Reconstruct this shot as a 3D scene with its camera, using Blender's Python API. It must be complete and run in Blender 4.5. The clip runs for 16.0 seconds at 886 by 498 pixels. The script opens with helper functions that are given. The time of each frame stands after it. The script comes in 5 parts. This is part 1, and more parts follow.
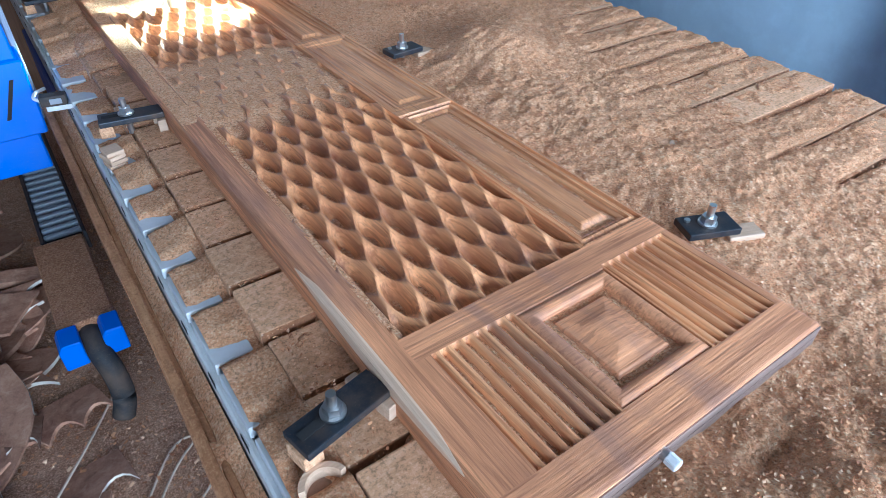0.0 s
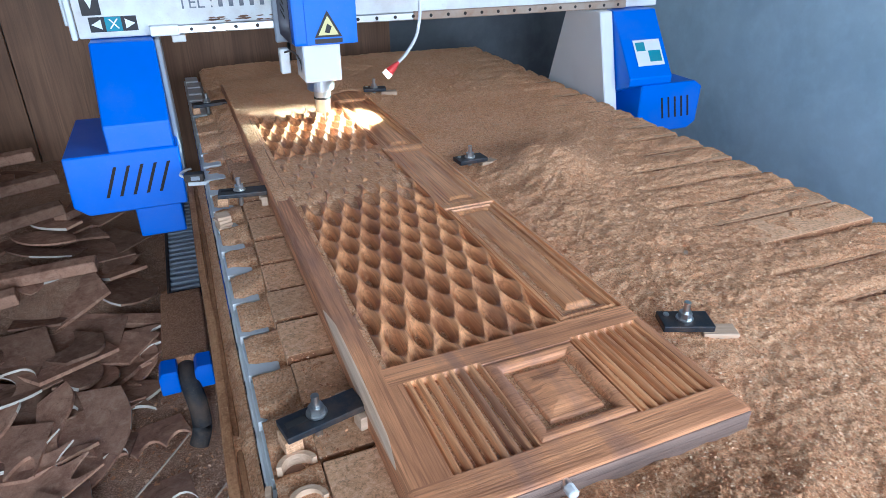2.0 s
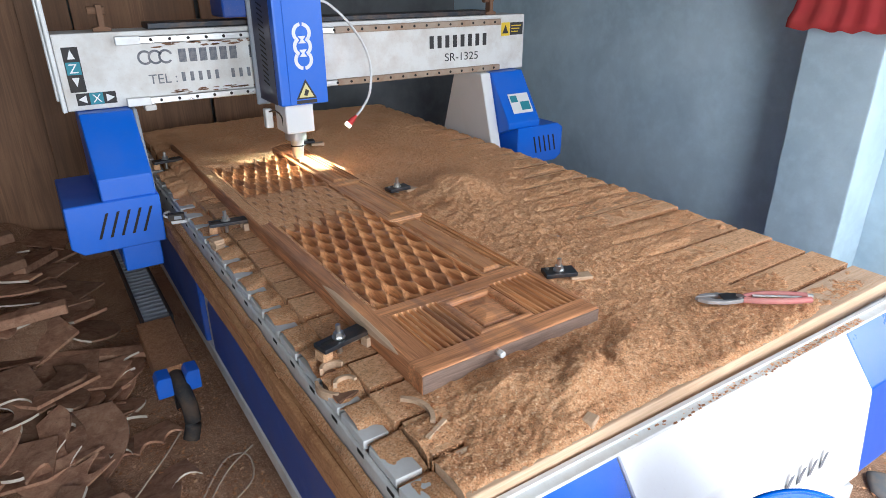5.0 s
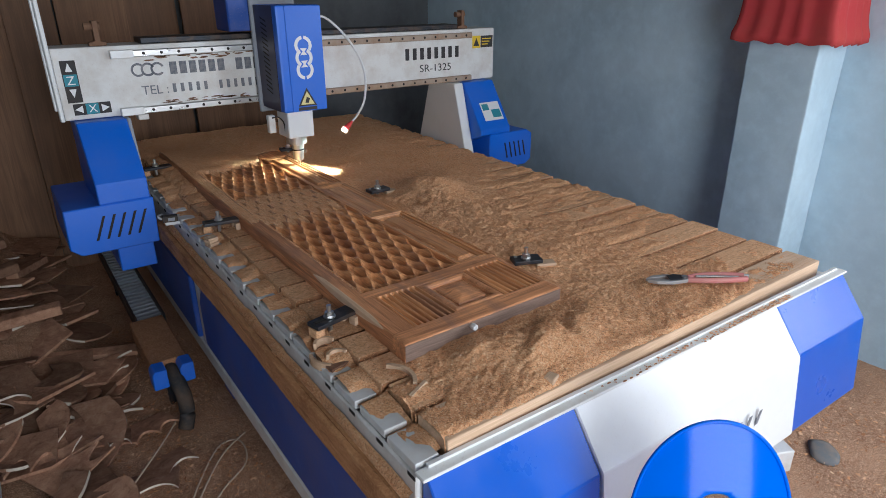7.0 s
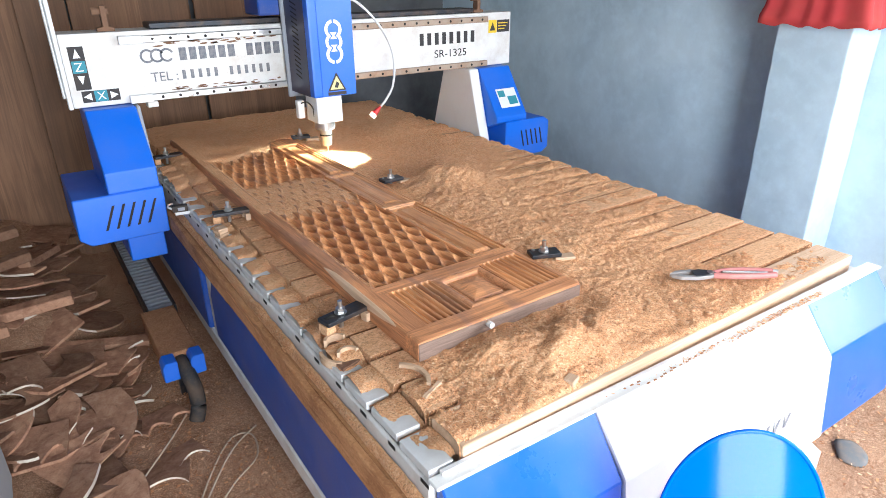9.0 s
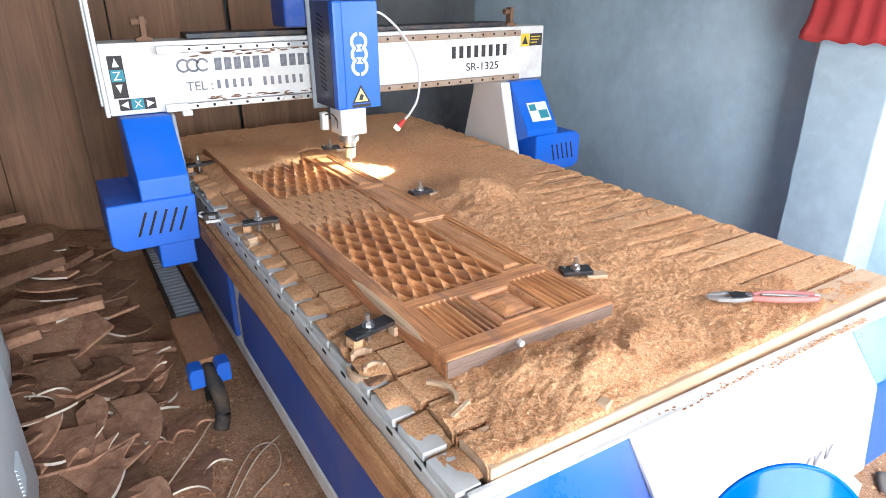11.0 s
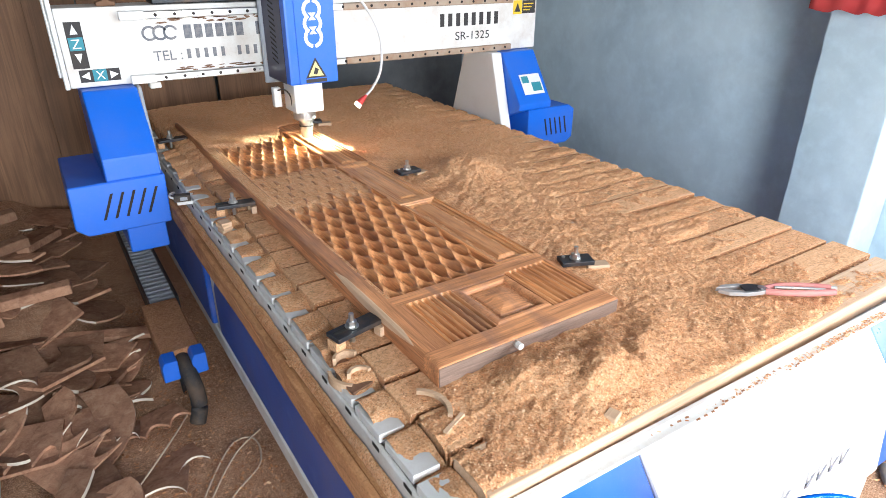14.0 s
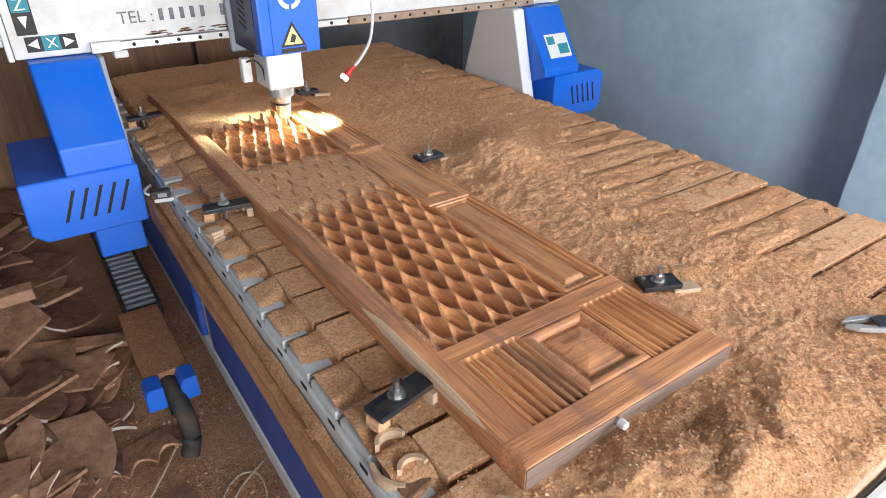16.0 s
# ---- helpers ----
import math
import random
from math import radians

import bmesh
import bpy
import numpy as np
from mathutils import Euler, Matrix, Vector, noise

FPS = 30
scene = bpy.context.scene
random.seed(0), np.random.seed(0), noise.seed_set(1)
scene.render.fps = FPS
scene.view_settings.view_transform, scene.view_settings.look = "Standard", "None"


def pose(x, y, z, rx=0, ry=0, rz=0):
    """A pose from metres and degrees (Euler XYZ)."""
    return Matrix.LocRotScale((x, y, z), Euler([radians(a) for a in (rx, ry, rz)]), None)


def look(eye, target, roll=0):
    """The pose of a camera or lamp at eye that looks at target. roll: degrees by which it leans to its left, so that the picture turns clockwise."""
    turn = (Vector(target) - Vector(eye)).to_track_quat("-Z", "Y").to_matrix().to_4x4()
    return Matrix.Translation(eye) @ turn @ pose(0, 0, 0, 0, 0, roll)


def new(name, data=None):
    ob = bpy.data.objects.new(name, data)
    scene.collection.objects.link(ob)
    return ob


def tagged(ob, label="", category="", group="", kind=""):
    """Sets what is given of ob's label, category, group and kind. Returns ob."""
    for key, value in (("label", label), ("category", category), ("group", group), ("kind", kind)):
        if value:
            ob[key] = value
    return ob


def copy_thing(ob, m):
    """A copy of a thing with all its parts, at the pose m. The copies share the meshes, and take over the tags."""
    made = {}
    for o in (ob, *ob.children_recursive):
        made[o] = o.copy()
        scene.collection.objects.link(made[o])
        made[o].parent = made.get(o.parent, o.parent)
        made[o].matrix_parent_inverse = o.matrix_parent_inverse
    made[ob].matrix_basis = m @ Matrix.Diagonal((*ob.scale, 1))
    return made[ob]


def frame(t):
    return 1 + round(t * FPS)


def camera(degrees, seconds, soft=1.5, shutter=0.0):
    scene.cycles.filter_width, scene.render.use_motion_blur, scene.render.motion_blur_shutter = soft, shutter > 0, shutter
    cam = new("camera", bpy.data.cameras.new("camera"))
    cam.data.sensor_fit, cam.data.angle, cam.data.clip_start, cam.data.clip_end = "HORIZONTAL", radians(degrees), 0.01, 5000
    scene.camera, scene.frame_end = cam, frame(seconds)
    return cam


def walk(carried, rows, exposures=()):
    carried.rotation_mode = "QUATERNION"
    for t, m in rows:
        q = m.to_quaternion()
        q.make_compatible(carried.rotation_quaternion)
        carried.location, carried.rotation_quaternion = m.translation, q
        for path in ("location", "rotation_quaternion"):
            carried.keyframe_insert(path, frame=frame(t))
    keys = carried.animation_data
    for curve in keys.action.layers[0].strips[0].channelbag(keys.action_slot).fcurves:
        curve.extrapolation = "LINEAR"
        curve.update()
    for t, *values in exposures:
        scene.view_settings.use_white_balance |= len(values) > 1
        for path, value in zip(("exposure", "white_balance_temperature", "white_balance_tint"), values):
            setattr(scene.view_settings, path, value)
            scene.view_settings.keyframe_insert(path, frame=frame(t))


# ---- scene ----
cam = camera(70.9, 16.0, soft=0.5)
PATH = [
    (0, (-0.138, 0.101, 1.375), (0.775, 1.37, 0.127), 0.9),
    (0.5, (-0.063, 0.006, 1.346), (0.75, 1.389, 0.152), 0.0),
    (1, (-0.049, -0.08, 1.377), (0.721, 1.436, 0.323), -1.9),
    (1.5, (-0.061, -0.123, 1.394), (0.66, 1.426, 0.355), 0.4),
    (2, (-0.079, -0.165, 1.428), (0.597, 1.46, 0.478), 0.1),
    (2.5, (-0.09, -0.201, 1.44), (0.576, 1.51, 0.647), -0.1),
    (3, (-0.116, -0.219, 1.439), (0.597, 1.44, 0.578), -0.1),
    (3.5, (-0.258, -0.305, 1.456), (0.578, 1.301, 0.605), -0.2),
    (4, (-0.408, -0.394, 1.483), (0.471, 1.125, 0.525), -0.1),
    (4.5, (-0.439, -0.492, 1.513), (0.495, 1.049, 0.646), 0.1),
    (4.7, (-0.431, -0.537, 1.525), (0.538, 1.002, 0.694), -0.3),
    (6.8, (-0.538, -0.755, 1.555), (0.529, 0.761, 0.804), -0.1),
    (7, (-0.54, -0.75, 1.553), (0.529, 0.755, 0.783), -0.3),
    (7.5, (-0.548, -0.745, 1.553), (0.498, 0.768, 0.768), -0.9),
    (8, (-0.549, -0.736, 1.552), (0.479, 0.779, 0.748), -0.8),
    (8.5, (-0.532, -0.719, 1.548), (0.479, 0.803, 0.734), -0.8),
    (9, (-0.507, -0.697, 1.546), (0.516, 0.819, 0.737), -0.6),
    (9.2, (-0.502, -0.689, 1.557), (0.519, 0.827, 0.745), -0.5),
    (11.5, (-0.509, -0.669, 1.539), (0.444, 0.912, 0.769), -0.3),
    (12, (-0.517, -0.67, 1.535), (0.43, 0.914, 0.764), -0.3),
    (12.5, (-0.515, -0.67, 1.533), (0.427, 0.917, 0.762), -0.0),
    (13, (-0.507, -0.66, 1.53), (0.423, 0.915, 0.721), -0.2),
    (13.5, (-0.464, -0.613, 1.522), (0.484, 0.938, 0.689), 0.4),
    (14, (-0.44, -0.543, 1.536), (0.543, 0.971, 0.674), 0.3),
    (14.5, (-0.434, -0.466, 1.527), (0.574, 1.017, 0.64), 0.8),
    (15, (-0.428, -0.402, 1.52), (0.59, 1.022, 0.553), 2.0),
    (15.5, (-0.399, -0.272, 1.518), (0.582, 1.165, 0.532), 1.3),
    (16, (-0.361, -0.155, 1.522), (0.631, 1.268, 0.526), 0.5),
]
EXPOSURES = [  # seconds, stops, kelvin, tint
    (0.0, 0.55, 4800, 3), (0.7, 0.33, 4850, 3), (2.0, 0.21, 5100, 5), (3.5, 0.05, 5750, 8), (4.7, -0.05, 6200, 9), (6.8, -0.84, 6200, 10), (7.0, -0.80, 6200, 10), (7.5, -0.28, 6300, 10), (8.0, 0.23, 6300, 10),
    (9.2, 0.51, 6300, 10), (11.3, 0.59, 6300, 10), (13.0, 0.67, 6400, 10), (14.5, 0.50, 6500, 9), (15.5, 0.53, 6450, 10), (16.0, 0.34, 6450, 10)]
walk(cam, [(t, look(eye, target, roll)) for t, eye, target, roll in PATH], EXPOSURES)

# ---- world, light ----
world = bpy.data.worlds.new("sky")
scene.world = world
world.use_nodes = True
wn = world.node_tree.nodes
sky = wn.new("ShaderNodeTexSky")
sky.sky_type, sky.sun_disc, sky.sun_elevation, sky.sun_rotation = "NISHITA", False, radians(48), radians(200)
wn["Background"].inputs[1].default_value = 0.1
world.node_tree.links.new(sky.outputs[0], wn["Background"].inputs[0])


def area_light(name, m, sx, sy, watts, colour):
    data = bpy.data.lights.new(name, "AREA")
    data.shape, data.size, data.size_y, data.energy, data.color = "RECTANGLE", sx, sy, watts, colour
    ob = new(name, data)
    ob.matrix_world = m
    return ob


# daylight through the shop front behind the camera
area_light("shop_front_daylight", look((-0.22, -2.42, 1.35), (0.7, 3.0, 0.75)), 1.4, 2.1, 130, (0.90, 0.96, 1.0))
# and through the side door of the workshop, out of sight on the right
area_light("side_door_daylight", look((2.36, -1.35, 1.65), (0.5, 0.9, 0.6)), 1.5, 1.5, 74, (0.95, 0.97, 1.0))


# ---- materials ----
def nodes_of(name):
    m = bpy.data.materials.new(name)
    m.use_nodes = True
    nt = m.node_tree
    b = nt.nodes["Principled BSDF"]
    return m, nt, b


def mapping(nt, scale, rot=(0, 0, 0)):
    tc, mp = nt.nodes.new("ShaderNodeTexCoord"), nt.nodes.new("ShaderNodeMapping")
    mp.inputs["Scale"].default_value = scale
    mp.inputs["Rotation"].default_value = rot
    nt.links.new(tc.outputs["Object"], mp.inputs[0])
    return mp.outputs[0]


def noise_tex(nt, vec, scale, detail=4, rough=0.6, distortion=0.0):
    n = nt.nodes.new("ShaderNodeTexNoise")
    n.inputs["Scale"].default_value, n.inputs["Detail"].default_value = scale, detail
    n.inputs["Roughness"].default_value, n.inputs["Distortion"].default_value = rough, distortion
    nt.links.new(vec, n.inputs["Vector"])
    return n.outputs["Fac"]


def ramp(nt, fac, stops):
    r = nt.nodes.new("ShaderNodeValToRGB")
    els = r.color_ramp.elements
    while len(els) < len(stops):
        els.new(0.5)
    for e, (p, c) in zip(els, stops):
        e.position, e.color = p, (*c, 1)
    nt.links.new(fac, r.inputs[0])
    return r.outputs[0]


def mixed(nt, fac, a, b, mode="MIX"):
    mx = nt.nodes.new("ShaderNodeMix")
    mx.data_type, mx.blend_type = "RGBA", mode
    for sock, v in ((mx.inputs[0], fac), (mx.inputs[6], a), (mx.inputs[7], b)):
        if isinstance(v, (int, float)):
            sock.default_value = v
        elif isinstance(v, tuple):
            sock.default_value = (*v, 1)
        else:
            nt.links.new(v, sock)
    return mx.outputs[2]


def bump(nt, b, height, strength, dist):
    bp = nt.nodes.new("ShaderNodeBump")
    bp.inputs["Strength"].default_value, bp.inputs["Distance"].default_value = strength, dist
    nt.links.new(height, bp.inputs["Height"])
    nt.links.new(bp.outputs[0], b.inputs["Normal"])


def scaled(c, k):
    return tuple(min(1.0, v * k) for v in c)


def random_tone(nt, colour, low, high):
    """Tone each object a little by its own random number."""
    oi = nt.nodes.new("ShaderNodeObjectInfo")
    mr = nt.nodes.new("ShaderNodeMapRange")
    mr.inputs[3].default_value, mr.inputs[4].default_value = low, high
    nt.links.new(oi.outputs["Random"], mr.inputs[0])
    comb = nt.nodes.new("ShaderNodeCombineColor")
    for i in range(3):
        nt.links.new(mr.outputs[0], comb.inputs[i])
    return mixed(nt, 1.0, colour, comb.outputs[0], "MULTIPLY")


def paint(name, colour, rough=0.35, dust=0.25, wear=(0.5, 0.35, 0.2), metal=0.0, scale=6.0):
    """Painted or plain metal with a film of wood dust, in patches, and fine unevenness."""
    m, nt, b = nodes_of(name)
    v = mapping(nt, (1, 1, 1))
    big = noise_tex(nt, v, scale, 6, 0.65)
    fine = noise_tex(nt, v, scale * 25, 3, 0.7)
    f = ramp(nt, big, [(0.42, (0, 0, 0)), (0.75, (dust, dust, dust))])
    col = mixed(nt, f, colour, wear)
    sp = ramp(nt, fine, [(0.60, (0, 0, 0)), (0.78, (dust, dust, dust))])
    col = mixed(nt, sp, col, wear)
    nt.links.new(col, b.inputs["Base Color"])
    rr = ramp(nt, big, [(0.3, (rough, rough, rough)), (0.8, scaled((rough, rough, rough), 1.7))])
    nt.links.new(rr, b.inputs["Roughness"])
    b.inputs["Metallic"].default_value = metal
    bump(nt, b, fine, 0.06, 0.002)
    return m


def wood(name, light, dark, along="Y", rough=0.6, grain=1.0, random_amount=0.0, heart=None):
    """Timber with streaks along one axis, rings and pores."""
    m, nt, b = nodes_of(name)
    k = {"X": (1.2, 14, 14), "Y": (14, 1.2, 14), "Z": (14, 14, 1.2)}[along]
    v = mapping(nt, tuple(c * grain for c in k))
    streak = noise_tex(nt, v, 2.2, 7, 0.62, 0.8)
    kf = {"X": (3, 90, 90), "Y": (90, 3, 90), "Z": (90, 90, 3)}[along]
    fine = noise_tex(nt, mapping(nt, tuple(c * grain for c in kf)), 4.0, 4, 0.6)
    patch = noise_tex(nt, mapping(nt, (3, 3, 3)), 1.4, 3, 0.5)
    mid = tuple((a + c) / 2 for a, c in zip(light, dark))
    col = ramp(nt, streak, [(0.28, dark), (0.47, mid), (0.66, light)])
    col = mixed(nt, ramp(nt, fine, [(0.35, (0.35, 0.35, 0.35)), (0.6, (0, 0, 0))]), col, scaled(dark, 0.7))
    col = mixed(nt, ramp(nt, patch, [(0.4, (0, 0, 0)), (0.7, (0.35, 0.35, 0.35))]), col, scaled(light, 1.1))
    ring_k = {"X": (0.9, 30, 30), "Y": (30, 0.9, 30), "Z": (30, 30, 0.9)}[along]
    rings = noise_tex(nt, mapping(nt, tuple(c * grain for c in ring_k)), 4.5, 3, 0.55, 1.2)
    col = mixed(nt, ramp(nt, rings, [(0.40, (0.55, 0.55, 0.55)), (0.49, (0, 0, 0))]), col, dark)
    if heart:
        band = noise_tex(nt, mapping(nt, (9, 1.6, 9)), 1.3, 5, 0.55, 0.6)
        col = mixed(nt, ramp(nt, band, [(0.54, (0, 0, 0)), (0.70, (0.65, 0.65, 0.65))]), col, heart)
    if random_amount:
        col = random_tone(nt, col, 1 - random_amount, 1 + random_amount * 0.6)
    nt.links.new(col, b.inputs["Base Color"])
    b.inputs["Roughness"].default_value = rough
    bump(nt, b, fine, 0.45, 0.003)
    return m


def sawdust_material(name, base, pale, dark, tone=0.0, relief=0.8):
    m, nt, b = nodes_of(name)
    v = mapping(nt, (1, 1, 1))
    grain = noise_tex(nt, v, 230, 4, 0.8)
    mid = noise_tex(nt, v, 60, 5, 0.7)
    big = noise_tex(nt, v, 5, 4, 0.6)
    col = ramp(nt, big, [(0.38, dark), (0.60, base)])
    clump = noise_tex(nt, v, 22, 6, 0.75)
    col = mixed(nt, ramp(nt, clump, [(0.36, (0.3, 0.3, 0.3)), (0.5, (0, 0, 0))]), col, scaled(dark, 0.75))
    col = mixed(nt, ramp(nt, mid, [(0.46, (0, 0, 0)), (0.66, (0.7, 0.7, 0.7))]), col, pale)
    col = mixed(nt, ramp(nt, grain, [(0.36, (0.9, 0.9, 0.9)), (0.48, (0, 0, 0))]), col, scaled(dark, 0.50))
    col = mixed(nt, ramp(nt, grain, [(0.53, (0, 0, 0)), (0.60, (0.9, 0.9, 0.9))]), col, scaled(pale, 1.2))
    if tone:
        col = random_tone(nt, col, 1 - tone, 1 + tone)
    nt.links.new(col, b.inputs["Base Color"])
    b.inputs["Roughness"].default_value = 0.95
    b.inputs["Specular IOR Level"].default_value = 0.15
    bump(nt, b, noise_tex(nt, v, 150, 8, 0.85), relief, 0.012)
    return m


def board(name, base, dark, pale, tone, stretch=(2.5, 2.5, 2.5), crumbs=0.2):
    """Sawn board under a thin film of dust: blotches, faint grain, crumbs."""
    m, nt, b = nodes_of(name)
    blot = noise_tex(nt, mapping(nt, (1, 1, 1)), 7, 6, 0.65, 0.5)
    grain = noise_tex(nt, mapping(nt, stretch), 12, 6, 0.65, 0.6)
    crumb = noise_tex(nt, mapping(nt, (1, 1, 1)), 170, 4, 0.75)
    col = ramp(nt, blot, [(0.34, dark), (0.58, base)])
    col = mixed(nt, ramp(nt, grain, [(0.50, (0, 0, 0)), (0.70, (0.65, 0.65, 0.65))]), col, pale)
    col = mixed(nt, ramp(nt, grain, [(0.32, (0.6, 0.6, 0.6)), (0.44, (0, 0, 0))]), col, scaled(dark, 0.6))
    col = mixed(nt, ramp(nt, crumb, [(0.54, (0, 0, 0)), (0.62, (crumbs, crumbs, crumbs))]), col, pale)
    col = mixed(nt, ramp(nt, crumb, [(0.37, (crumbs, crumbs, crumbs)), (0.47, (0, 0, 0))]), col, scaled(dark, 0.5))
    nt.links.new(random_tone(nt, col, 1 - tone, 1 + 0.5 * tone), b.inputs["Base Color"])
    b.inputs["Roughness"].default_value = 0.85
    b.inputs["Specular IOR Level"].default_value = 0.25
    bump(nt, b, crumb, 0.5, 0.003)
    return m


def plaster(name, base, stain, scale=2.0):
    m, nt, b = nodes_of(name)
    v = mapping(nt, (1, 1, 1))
    big = noise_tex(nt, v, scale, 6, 0.6, 0.4)
    mid = noise_tex(nt, v, scale * 7, 5, 0.65)
    col = ramp(nt, big, [(0.35, stain), (0.6, base)])
    col = mixed(nt, ramp(nt, mid, [(0.45, (0, 0, 0)), (0.75, (0.35, 0.35, 0.35))]), col, scaled(base, 1.25))
    nt.links.new(col, b.inputs["Base Color"])
    b.inputs["Roughness"].default_value = 0.85
    bump(nt, b, noise_tex(nt, v, 45, 6, 0.7), 0.35, 0.004)
    return m


def glow(name, colour, strength):
    m, nt, b = nodes_of(name)
    b.inputs["Base Color"].default_value = (*colour, 1)
    b.inputs["Emission Color"].default_value = (*colour, 1)
    b.inputs["Emission Strength"].default_value = strength
    return m


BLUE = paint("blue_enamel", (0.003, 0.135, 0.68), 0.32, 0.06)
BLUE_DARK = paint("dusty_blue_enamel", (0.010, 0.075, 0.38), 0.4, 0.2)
WHITE = paint("white_enamel", (0.78, 0.79, 0.80), 0.35, 0.12, (0.45, 0.36, 0.28))
WHITE_WORN = paint("worn_white_enamel", (0.74, 0.74, 0.73), 0.45, 0.45, (0.38, 0.27, 0.19), scale=9)
GREY_PAINT = paint("grey_enamel", (0.30, 0.33, 0.38), 0.5, 0.35, (0.30, 0.2, 0.12))
ALU = paint("aluminium", (0.76, 0.77, 0.78), 0.42, 0.22, (0.40, 0.25, 0.14), metal=0.25, scale=14)
STEEL = paint("ground_steel", (0.60, 0.60, 0.60), 0.25, 0.06, (0.35, 0.25, 0.16), metal=1.0, scale=20)
BLACK_STEEL = paint("black_oxide_steel", (0.028, 0.033, 0.042), 0.38, 0.35, (0.34, 0.2, 0.11), metal=0.5, scale=18)
BLACK_RUBBER = paint("black_rubber", (0.02, 0.02, 0.022), 0.6, 0.5, (0.22, 0.14, 0.09), scale=12)
RUST = paint("rusty_steel", (0.20, 0.11, 0.07), 0.7, 0.6, (0.30, 0.17, 0.1), metal=0.3, scale=14)
# near-black puts the shade inside slots, vents and grooves into the colour
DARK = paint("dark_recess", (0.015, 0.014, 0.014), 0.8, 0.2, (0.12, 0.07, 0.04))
INK = paint("printed_black", (0.03, 0.03, 0.035), 0.6, 0.1)
INK_WORN = paint("worn_printed_grey", (0.13, 0.14, 0.17), 0.6, 0.5, (0.55, 0.52, 0.5), scale=40)
TEAL = paint("teal_print", (0.02, 0.25, 0.33), 0.5, 0.1)
YELLOW = paint("yellow_print", (0.75, 0.52, 0.03), 0.5, 0.1)
RED_PLASTIC = paint("red_plastic", (0.62, 0.03, 0.03), 0.3, 0.05)
PALE_YELLOW = paint("faded_yellow_print", (0.72, 0.64, 0.30), 0.5, 0.1)
DULL_STEEL = paint("dull_steel", (0.40, 0.40, 0.41), 0.45, 0.3, (0.45, 0.3, 0.2), metal=0.6, scale=25)
RED_GRIP = paint("faded_red_grip", (0.52, 0.17, 0.16), 0.5, 0.35, (0.55, 0.38, 0.3), scale=30)
CABLE = paint("pale_beige_cable", (0.58, 0.44, 0.33), 0.6, 0.3, (0.4, 0.25, 0.16), scale=30)
RAG_CLOTH = paint("dusty_grey_cloth", (0.16, 0.165, 0.17), 0.9, 0.6, (0.36, 0.24, 0.16), scale=22)
RED_CLOTH = paint("red_cloth", (0.50, 0.045, 0.05), 0.8, 0.25, (0.50, 0.16, 0.10), scale=5)
WALNUT = wood("teak_surface", (0.90, 0.41, 0.185), (0.28, 0.105, 0.045), "Y", 0.6, 1.0, heart=(0.30, 0.15, 0.10))
WALNUT_CROSS = wood("teak_cross_rail", (0.90, 0.41, 0.185), (0.28, 0.105, 0.045), "X", 0.6, 1.0, heart=(0.30, 0.15, 0.10))
FRESH = wood("freshly_carved_teak", (0.96, 0.47, 0.205), (0.36, 0.125, 0.05), "Y", 0.42, 0.8, heart=(0.13, 0.062, 0.055))
DUSTY_STEEL = paint("dusty_rail_steel", (0.42, 0.33, 0.26), 0.6, 0.7, (0.36, 0.21, 0.13), metal=0.3, scale=16)
NAVY = paint("dark_navy_enamel", (0.030, 0.036, 0.085), 0.38, 0.15)
# the machine's blue, darkened to offset the strong light on the front corners
BLUE_COVER = paint("toned_down_blue_enamel", (0.003, 0.095, 0.52), 0.25, 0.05)
END_GRAIN = wood("door_end_grain", (0.30, 0.20, 0.155), (0.13, 0.085, 0.068), "X", 0.6, 2.0)
PALE_WOOD = wood("pale_softwood", (0.72, 0.51, 0.35), (0.50, 0.32, 0.20), "X", 0.6, 1.0, 0.12)
GUARD_BOARD = board("dusty_guard_board", (0.52, 0.25, 0.115), (0.34, 0.15, 0.065), (0.68, 0.38, 0.19), 0.2, (7, 1, 7), 0.4)
# dark brown for the painted shade in slat joints and for crumbs
SHADE_CRUMB_WOOD = wood("slat_shade_and_crumb_brown", (0.50, 0.235, 0.105), (0.24, 0.10, 0.045), "Y", 0.75, 1.0, 0.12)
PLY = wood("brown_plywood", (0.315, 0.155, 0.076), (0.17, 0.08, 0.039), "Z", 0.6, 0.40, 0.16)
OFFCUT = board("offcut_timber", (0.48, 0.26, 0.165), (0.29, 0.14, 0.088), (0.62, 0.39, 0.26), 0.50)
TRAY_DUST = sawdust_material("dusty_tray_cover", (0.44, 0.21, 0.105), (0.55, 0.30, 0.17), (0.34, 0.15, 0.075), 0.0, 0.5)
OFFCUT_EDGE = wood("fresh_cut_edge", (0.92, 0.82, 0.70), (0.74, 0.62, 0.50), "X", 0.7, 1.0, 0.25)
DUST = sawdust_material("teak_sawdust", (0.92, 0.475, 0.245), (0.97, 0.60, 0.36), (0.84, 0.395, 0.19))
SLAT = board("dusty_spoilboard", (0.78, 0.44, 0.24), (0.64, 0.34, 0.175), (0.90, 0.60, 0.38), 0.14, (1.0, 9, 9), 0.7)
FLOOR_DUST = sawdust_material("dusty_concrete", (0.60, 0.325, 0.195), (0.76, 0.50, 0.34), (0.42, 0.215, 0.125))
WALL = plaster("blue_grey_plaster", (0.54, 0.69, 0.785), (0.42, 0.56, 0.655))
# these two are kept dark so unseen walls and ceiling bounce less light
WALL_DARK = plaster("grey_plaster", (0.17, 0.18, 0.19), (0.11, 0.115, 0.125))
CEIL = plaster("ceiling_plaster", (0.20, 0.19, 0.18), (0.13, 0.125, 0.12))
